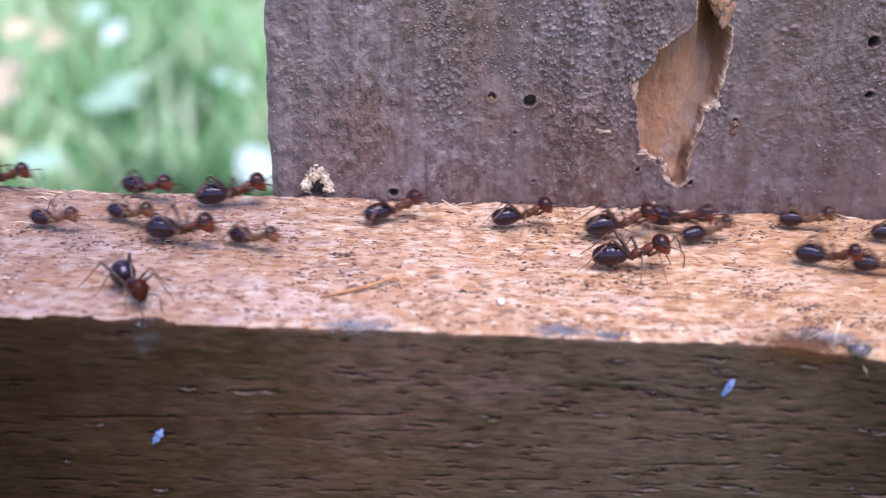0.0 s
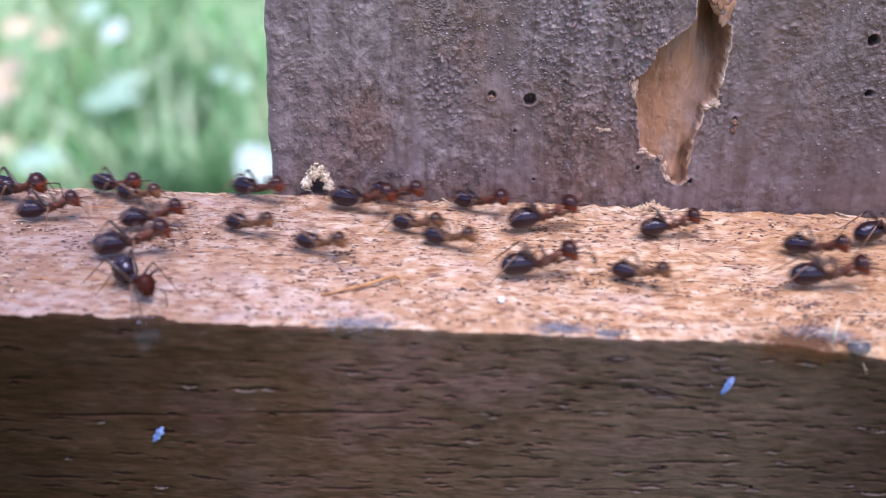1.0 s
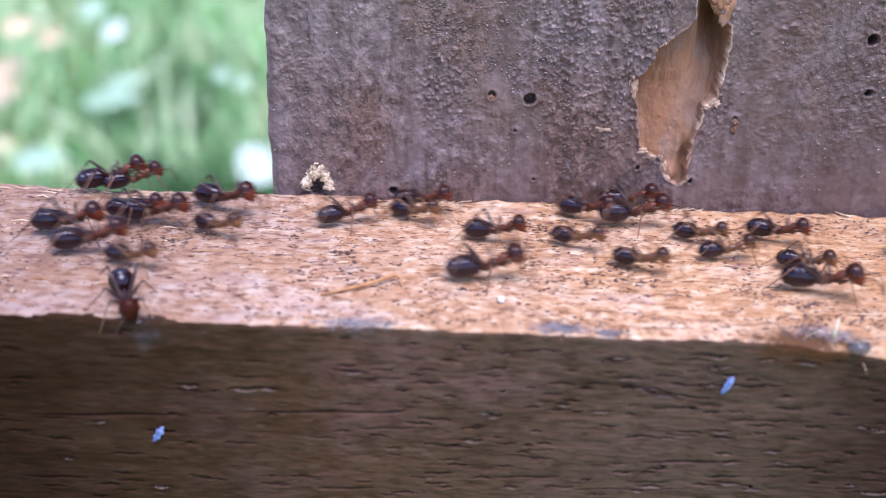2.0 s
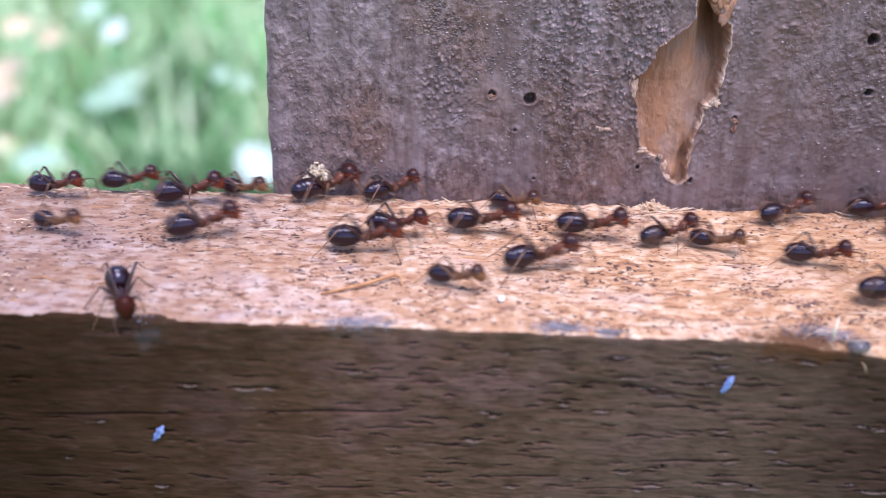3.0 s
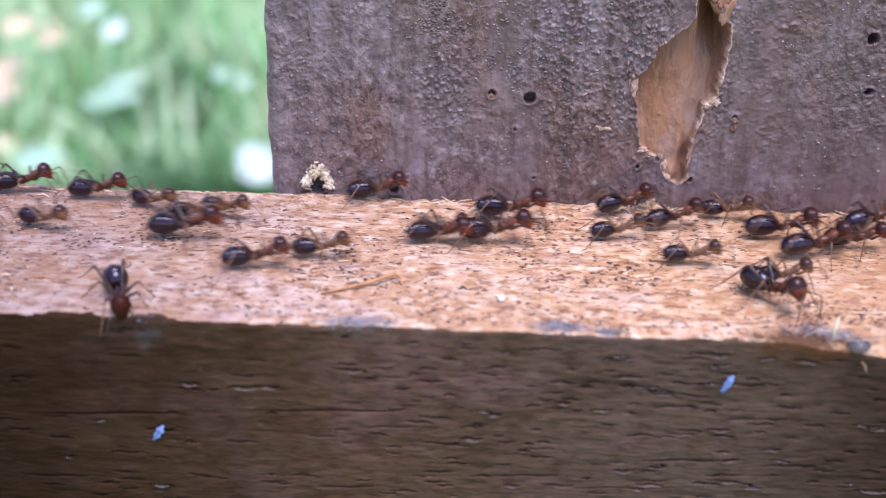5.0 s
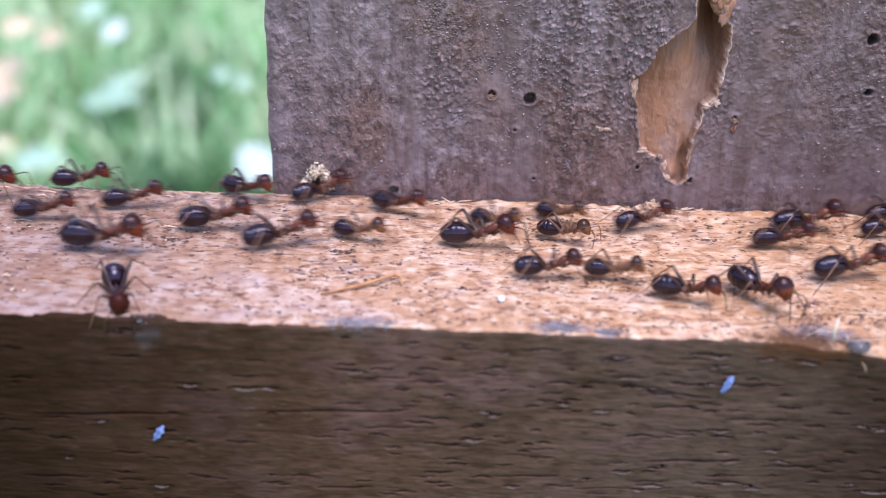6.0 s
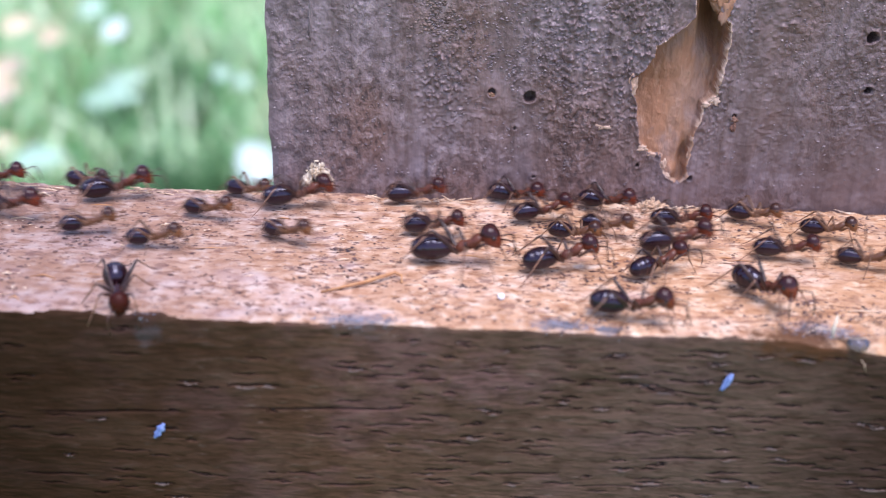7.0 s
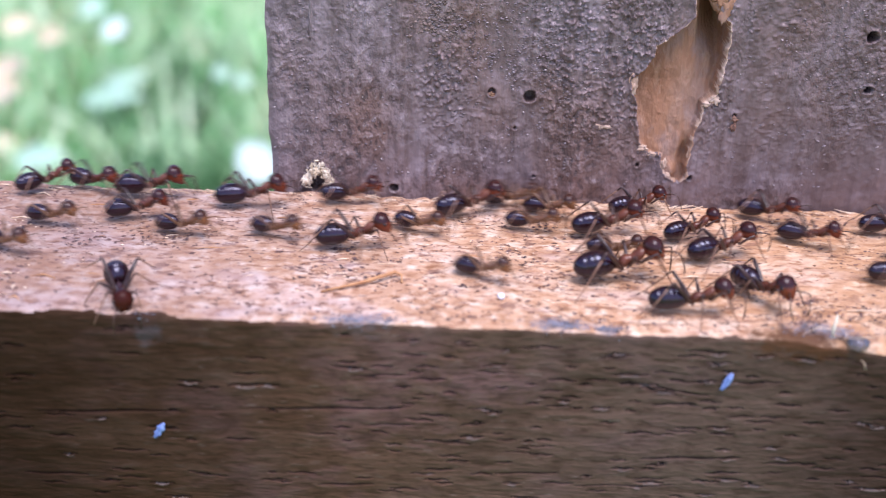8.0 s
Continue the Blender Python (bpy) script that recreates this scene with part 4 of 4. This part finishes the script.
march("L", [(0, -26.4, 14.8, -14), (0.5, -10.1, 12.4, 1), (1, 6.6, 9.4, 8), (1.5, 19.5, 9.1, -21), (8, 188.5, 10.0, 0)])
march("S", [(0, -31.5, 19.0, -25), (0.5, -18.7, 21.3, -25), (1, -4.0, 18.6, -25), (1.5, 9.7, 18.8, -25), (8, 196.1, 18.8, 0)])
march("M", [(0, -31.6, 25.2, -25), (0.5, -14.3, 23.8, -23), (1, 1.9, 24.2, -25), (1.5, 16.4, 19.7, -25), (8, 205.1, 19.7, 0)])
march("S", [(0, -38.3, 17.0, -19), (0.5, -21.7, 14.9, -9), (1, -0.9, 15.7, -25), (1.5, 12.9, 14.6, 3), (8, 192.3, 14.6, 0)])
march("M", [(0, -46.8, 25.6, -3), (0.5, -27.5, 25.6, -15), (1, -6.5, 25.6, -25), (1.5, 5.9, 25.6, -6), (8, 211.5, 24.6, 0)])
march("S", [(0, -48.5, 15.3, 2), (0.5, -30.6, 13.3, -25), (1, -12.7, 13.6, -25), (1.5, 2.1, 12.7, -25), (8, 226.6, 12.7, 0)])
march("L", [(0, -50.5, 25.0, 2), (0.5, -30.5, 23.0, 5), (1, -10.1, 23.2, -18), (1.5, 3.8, 21.7, -2), (8, 219.8, 21.7, 0)])
march("S", [(0, -58.0, 18.4, 2), (0.5, -38.9, 16.4, -25), (1, -19.9, 17.2, -22), (1.5, -4.3, 16.9, -25), (8, 252.0, 16.9, 0)])
march("M", [(0, -61.7, 24.4, 2), (0.5, -41.7, 22.4, -15), (1, -20.5, 25.5, -25), (1.5, -3.7, 23.5, -25), (8, 249.7, 23.5, 0)])
march("S", [(0, -62.2, 25.2, 2), (1, -31.8, 23.2, -25), (1.5, -18.6, 23.3, -25), (3, 24.5, 17.1, -25), (3.5, 36.8, 17.3, -25), (8, 153.8, 17.3, 0)])
march("M", [(0, -63.6, 25.6, 2), (1, -34.7, 25.1, -25), (1.5, -20.3, 24.5, -25), (3, 32.6, 23.2, 21), (8, 208.9, 23.2, 0)])
march("L", [(0, -63.9, 14.0, 2), (1, -30.1, 10.6, 13), (1.5, -14.8, 9.6, 12), (3, 37.8, 7.1, -7), (8, 212.9, 10.0, 0)])
march("M", [(0, -64.5, 18.8, 2), (1, -29.5, 16.8, 9), (1.5, -12.7, 18.1, -1), (3, 33.0, 14.3, -16), (8, 185.7, 14.3, 0)])
march("M", [(0, -67.0, 19.9, 2), (1, -39.7, 17.9, 8), (1.5, -26.1, 19.2, 13), (3, 19.8, 16.9, 19), (3.5, 33.5, 14.0, -12), (8, 157.0, 14.0, 0)])
march("L", [(0, -68.2, 24.8, 2), (1, -44.2, 22.8, -21), (1.5, -36.7, 24.1, -25), (3, 12.2, 18.6, -12), (3.5, 28.3, 20.3, -6), (8, 196.7, 20.3, 0)])
march("S", [(0, -83.8, 16.2, 2), (1.5, -39.1, 14.2, -25), (3, 5.6, 24.6, -25), (3.5, 15.8, 23.1, -25), (4, 29.2, 21.9, -25), (8, 171.8, 21.9, 0)])
march("L", [(0, -90.1, 25.6, 2), (3, -14.1, 24.5, 22), (3.5, -3.1, 21.2, 10), (4, 14.2, 20.1, 1), (4.5, 27.9, 21.4, 20), (8, 123.9, 21.4, 0)])
march("L", [(0, -94.4, 20.2, 2), (1.5, -46.3, 18.2, -9), (3, 1.7, 18.7, -7), (3.5, 16.5, 18.3, 0), (4, 33.8, 16.0, -12), (8, 172.5, 16.0, 0)])
march("L", [(0, -96.3, 15.8, 2), (3, -9.3, 13.8, -5), (3.5, 4.1, 10.4, 13), (4, 17.8, 12.3, 5), (4.5, 32.8, 12.5, -21), (8, 137.6, 12.5, 0)])
march("M", [(0, -99.3, 25.6, 2), (3, -7.0, 25.3, 23), (3.5, 5.7, 20.2, 25), (4, 23.8, 19.4, -16), (4.5, 38.4, 17.3, 15), (8, 141.2, 17.3, 0)])
march("M", [(0, -100.3, 19.7, 2), (3, -6.2, 17.7, -11), (3.5, 4.3, 15.0, 7), (4, 17.5, 15.4, -15), (4.5, 27.5, 17.9, -11), (8, 118.5, 17.9, 0)])
march("S", [(0, -108.2, 14.0, 2), (3, -0.2, 7.7, -24), (3.5, 10.3, 7.1, -25), (4, 18.6, 9.7, -24), (4.5, 22.8, 9.6, 4), (8, 113.8, 10.0, 0)])
march("L", [(0, -111.1, 15.0, 0), (1.6, -51.1, 11.8, 3), (3, 6.9, 10.8, 9), (3.5, 22.3, 10.7, 9), (4, 27.8, 7.7, -48), (4.5, 27.9, 8.1, -58), (6, 26.4, 8.2, -58), (6.5, 26.7, 7.8, -58), (7, 26.8, 8.0, -58), (7.5, 26.6, 8.2, -58), (8, 26.6, 7.9, -58)])
march("L", [(0, -113.3, 24.5, 2), (3, -27.5, 22.5, 8), (3.5, -13.3, 21.0, 13), (4, 1.4, 18.7, 0), (4.5, 16.0, 19.4, -4), (8, 118.4, 19.4, 0)])
march("S", [(0, -114.1, 25.6, 2), (3, -21.8, 25.6, -25), (3.5, -6.4, 24.4, -20), (4, 9.6, 25.4, -25), (4.5, 18.3, 24.2, -18), (8, 109.3, 24.2, 0)])
march("M", [(0, -115.3, 25.6, 2), (3, -40.7, 24.0, -14), (3.5, -28.2, 25.3, 4), (4, -7.9, 22.0, 9), (4.5, 7.1, 20.7, 16), (8, 114.5, 20.7, 0)])
march("L", [(0, -139.3, 16.9, 2), (3, -24.6, 14.9, 15), (3.5, -5.5, 13.9, 14), (4, 9.7, 14.1, -1), (4.5, 21.4, 15.3, 12), (8, 112.4, 15.3, 0)])
march("S", [(0, -140.5, 18.0, 2), (3, -37.8, 16.0, -20), (3.5, -20.6, 17.7, 1), (4, -4.7, 15.7, -25), (4.5, 8.3, 13.3, -9), (8, 112.4, 13.3, 0)])
march("M", [(0, -142.3, 25.6, 2), (3, -33.8, 25.6, -3), (3.5, -15.7, 25.6, 2), (4, -1.8, 24.0, -25), (4.5, 6.7, 23.9, 18), (8, 115.3, 23.9, 0)])
march("M", [(0, -156.6, 14.0, 2), (4.5, -33.4, 9.0, 10), (6, 7.6, 9.5, -2), (6.5, 15.3, 8.2, 15), (7, 17.9, 9.6, 27), (7.5, 26.4, 13.0, 17), (8, 39.6, 10.4, -7)])
march("S", [(0, -157.1, 14.0, 2), (4, -41.1, 12.0, -11), (4.5, -26.6, 12.7, 5), (6, 13.8, 10.0, -15), (6.5, 26.4, 15.0, -12), (7, 37.6, 13.8, -23), (8, 63.6, 13.8, 0)])
march("M", [(0, -157.2, 14.0, 2), (4, -31.3, 10.1, -7), (4.5, -17.1, 14.3, -25), (6, 30.6, 17.3, -1), (8, 96.2, 17.3, 0)])
march("L", [(0, -157.5, 25.6, 2), (3.5, -37.6, 24.2, 12), (4, -20.5, 25.4, 0), (4.5, -8.3, 23.4, -7), (6, 33.6, 21.0, 6), (8, 89.6, 21.0, 0)])
march("L", [(0, -159.0, 21.3, 2), (3.5, -47.0, 19.3, 2), (4, -25.6, 18.3, 5), (4.5, -11.4, 18.3, -5), (6, 34.9, 11.0, 8), (8, 96.7, 11.0, 0)])
march("S", [(0, -161.9, 19.9, 2), (3.5, -35.9, 17.9, 28), (4, -17.9, 18.0, -18), (4.5, -0.3, 16.9, 6), (6, 42.0, 20.8, 3), (8, 98.4, 20.8, 0)])
march("M", [(0, -173.3, 25.6, 2), (4, -38.7, 25.0, 6), (4.5, -21.9, 25.6, 6), (6, 17.8, 20.1, 16), (6.5, 37.0, 16.3, 7), (8, 94.6, 16.3, 0)])
march("S", [(0, -176.8, 22.0, 2), (4.5, -36.7, 20.0, -17), (6, 10.0, 22.4, -25), (6.5, 28.2, 19.7, -25), (7, 35.9, 20.1, -19), (8, 61.9, 20.1, 0)])
march("L", [(0, -178.8, 16.9, 2), (4.5, -43.9, 14.9, -2), (6, 1.1, 15.4, -4), (6.5, 8.2, 11.7, 2), (7, 19.7, 14.8, 6), (7.5, 37.2, 13.6, -19), (8, 54.6, 13.6, 0)])
march("S", [(0, -182.7, 18.5, 2), (6, -9.5, 16.5, -19), (6.5, 4.3, 17.7, 6), (7, 14.3, 19.3, -25), (7.5, 28.6, 17.8, -25), (8, 43.1, 15.5, -9)])
march("S", [(0, -192.7, 24.7, 2), (4.5, -45.5, 22.7, -24), (6, 3.5, 20.2, -25), (6.5, 20.4, 19.6, -8), (7, 29.4, 23.1, -25), (8, 64.6, 23.1, 0)])
march("S", [(0, -199.8, 21.1, 2), (4.5, -55.8, 19.1, 2), (6, 10.0, 18.1, -25), (6.5, 9.8, 17.1, -25), (7, 11.0, 17.3, -25), (7.5, 37.0, 17.3, 0), (8, 53.0, 17.3, 0)])
march("M", [(0, -203.6, 20.8, 2), (4, -43.6, 18.8, 13), (4.5, -21.7, 19.0, 15), (6, 19.5, 6.7, -25), (6.5, 21.3, 10.3, 6), (7, 30.2, 14.7, -14), (8, 63.8, 14.7, 0)])
march("S", [(0, -215.3, 14.4, 2), (6.5, -41.4, 12.4, -25), (7, -28.1, 12.5, -4), (7.5, -13.5, 15.9, -11), (8, 2.1, 9.1, -25)])
march("S", [(0, -221.4, 19.5, 2), (6.5, -38.5, 17.5, -22), (7, -24.4, 19.7, -18), (7.5, -8.7, 21.0, -25), (8, 7.0, 19.3, -13)])
march("M", [(0, -198.9, 25.6, 2), (4.6, -60.9, 25.6, 2), (6, -21.7, 25.6, -25), (6.5, -4.7, 25.6, -21), (7, 5.6, 25.6, -25), (7.5, 17.7, 24.5, -25), (8, 30.7, 23.9, -25)])
march("S", [(0, -232.6, 17.5, 2), (7.5, -39.1, 15.5, -21), (8, -26.2, 15.8, -12)])
march("M", [(0, -216.1, 25.6, 2), (4.6, -78.1, 25.6, 2), (6, -38.9, 25.6, 0), (6.5, -22.4, 25.6, -2), (7, -4.7, 24.3, -1), (7.5, 11.0, 21.8, -3), (8, 17.6, 23.1, 14)])
march("M", [(0, -183.5, 25.2, 2), (4.6, -45.5, 23.2, 2), (6, -6.3, 23.2, -25), (6.5, 13.0, 22.3, -15), (7, 21.4, 20.6, -11), (7.5, 40.6, 19.5, -16), (8, 59.9, 19.5, 0)])
march("S", [(0, -240.7, 25.6, 2), (6.5, -36.9, 25.6, -25), (7, -21.2, 24.7, -25), (7.5, -4.7, 24.4, -25), (8, 8.9, 23.0, -19)])
march("M", [(0, -242.0, 21.4, 2), (7.5, -44.6, 19.4, -1), (8, -31.4, 18.2, 7)])
march("L", [(0, -243.6, 24.3, 2), (6.5, -32.8, 22.3, 4), (7, -16.6, 22.2, 8), (7.5, 1.8, 18.3, 19), (8, 13.7, 18.1, 10)])
march("M", [(0, -191.5, 25.6, 2), (4.6, -53.5, 24.2, 2), (6, -14.3, 24.2, 25), (6.5, 5.3, 23.8, 25), (7, 14.7, 24.8, -25), (7.5, 29.2, 21.8, -24), (8, 42.0, 20.9, -8)])
march("S", [(0, -252.9, 17.4, 2), (6.5, -33.0, 15.4, -16), (7, -16.1, 15.4, -25), (7.5, 2.1, 12.0, -9), (8, 14.4, 14.0, -15)])
march("L", [(0, -194.3, 15.3, 2), (4.6, -56.3, 13.3, 2), (6, -17.1, 13.3, 16), (6.5, 2.6, 7.2, 6), (7, 13.9, 2.5, -17), (7.5, 17.6, 5.3, 8), (8, 19.0, 3.4, -3)])
march("X", [(0, -210.5, 14.0, 2), (4.6, -72.5, 11.9, 2), (6, -33.3, 11.9, -9), (6.5, -14.2, 11.3, -7), (7, -1.2, 11.1, -1), (7.5, 7.0, 8.0, -1), (8, 13.3, 8.7, 9)])
march("L", [(0, -201.0, 18.9, 2), (4.6, -63.0, 16.9, 2), (6, -23.8, 16.9, 3), (6.5, -3.7, 14.9, -2), (7, 8.6, 10.1, 11), (7.5, 15.9, 11.8, 28), (8, 23.9, 13.3, 19)])
march("S", [(0, -272.2, 25.6, 2), (7, -37.7, 25.6, -25), (7.5, -20.9, 24.6, -25), (8, 5.1, 24.6, 0)])
march("M", [(0, -209.7, 23.1, 2), (4.6, -71.7, 21.1, 2), (6, -32.5, 21.1, 8), (6.5, -8.2, 22.3, 5), (7, 7.9, 20.8, 10), (7.5, 19.8, 21.0, -20), (8, 33.3, 18.5, -25)])
march("L", [(0, -276.1, 25.6, 2), (8, -31.7, 23.6, -1)])
march("M", [(0, -277.3, 25.6, 2), (8, -37.3, 25.6, -25)])
march("S", [(0, -278.8, 18.9, 2), (8, -38.8, 16.9, -14)])
march("S", [(0, -279.2, 16.8, 2), (7, -34.9, 14.8, 5), (7.5, -17.4, 20.4, -12), (8, -3.8, 18.3, -25)])
march("M", [(0, -217.4, 19.9, 2), (4.6, -79.4, 17.9, 2), (6, -40.2, 17.9, 3), (6.5, -18.7, 18.5, 10), (7, -2.7, 17.1, -9), (7.5, 13.2, 16.1, 9), (8, 22.2, 17.5, 22)])
march("S", [(0, -281.1, 14.0, 2), (8, -41.1, 11.4, -25)])
march("M", [(0, -281.9, 25.6, 2), (8, -41.9, 23.7, 28)])
march("L", [(0, -287.0, 25.5, 2), (7.5, -37.9, 23.5, 10), (8, -21.3, 22.0, 4)])
march("L", [(0, -293.3, 24.3, 2), (7, -34.7, 22.3, 13), (7.5, -16.2, 23.9, 14), (8, 0.5, 21.3, 17)])
march("M", [(0, -295.5, 25.6, 2), (7, -47.1, 24.7, -5), (7.5, -29.4, 24.4, 22), (8, -11.2, 23.9, 1)])
march("S", [(0, -312.8, 14.4, 2), (7.5, -35.8, 12.4, -14), (8, -17.3, 16.1, -23)])
march("L", [(0, -323.0, 20.0, 2), (7, -43.7, 18.0, -12), (7.5, -23.8, 15.5, 13), (8, -10.4, 13.5, 5)])


def motions():
    for n, (ant, rows, pace) in enumerate(COLONY):
        walk(ant, [(t, pose(x * MM, y * MM, 0, 0, 0, turn) @ pose(0, 0, 0, 0, dip[0] if dip else 0, 0)) for t, x, y, turn, *dip in rows])
        step(ant, n, pace, rows)


motions()
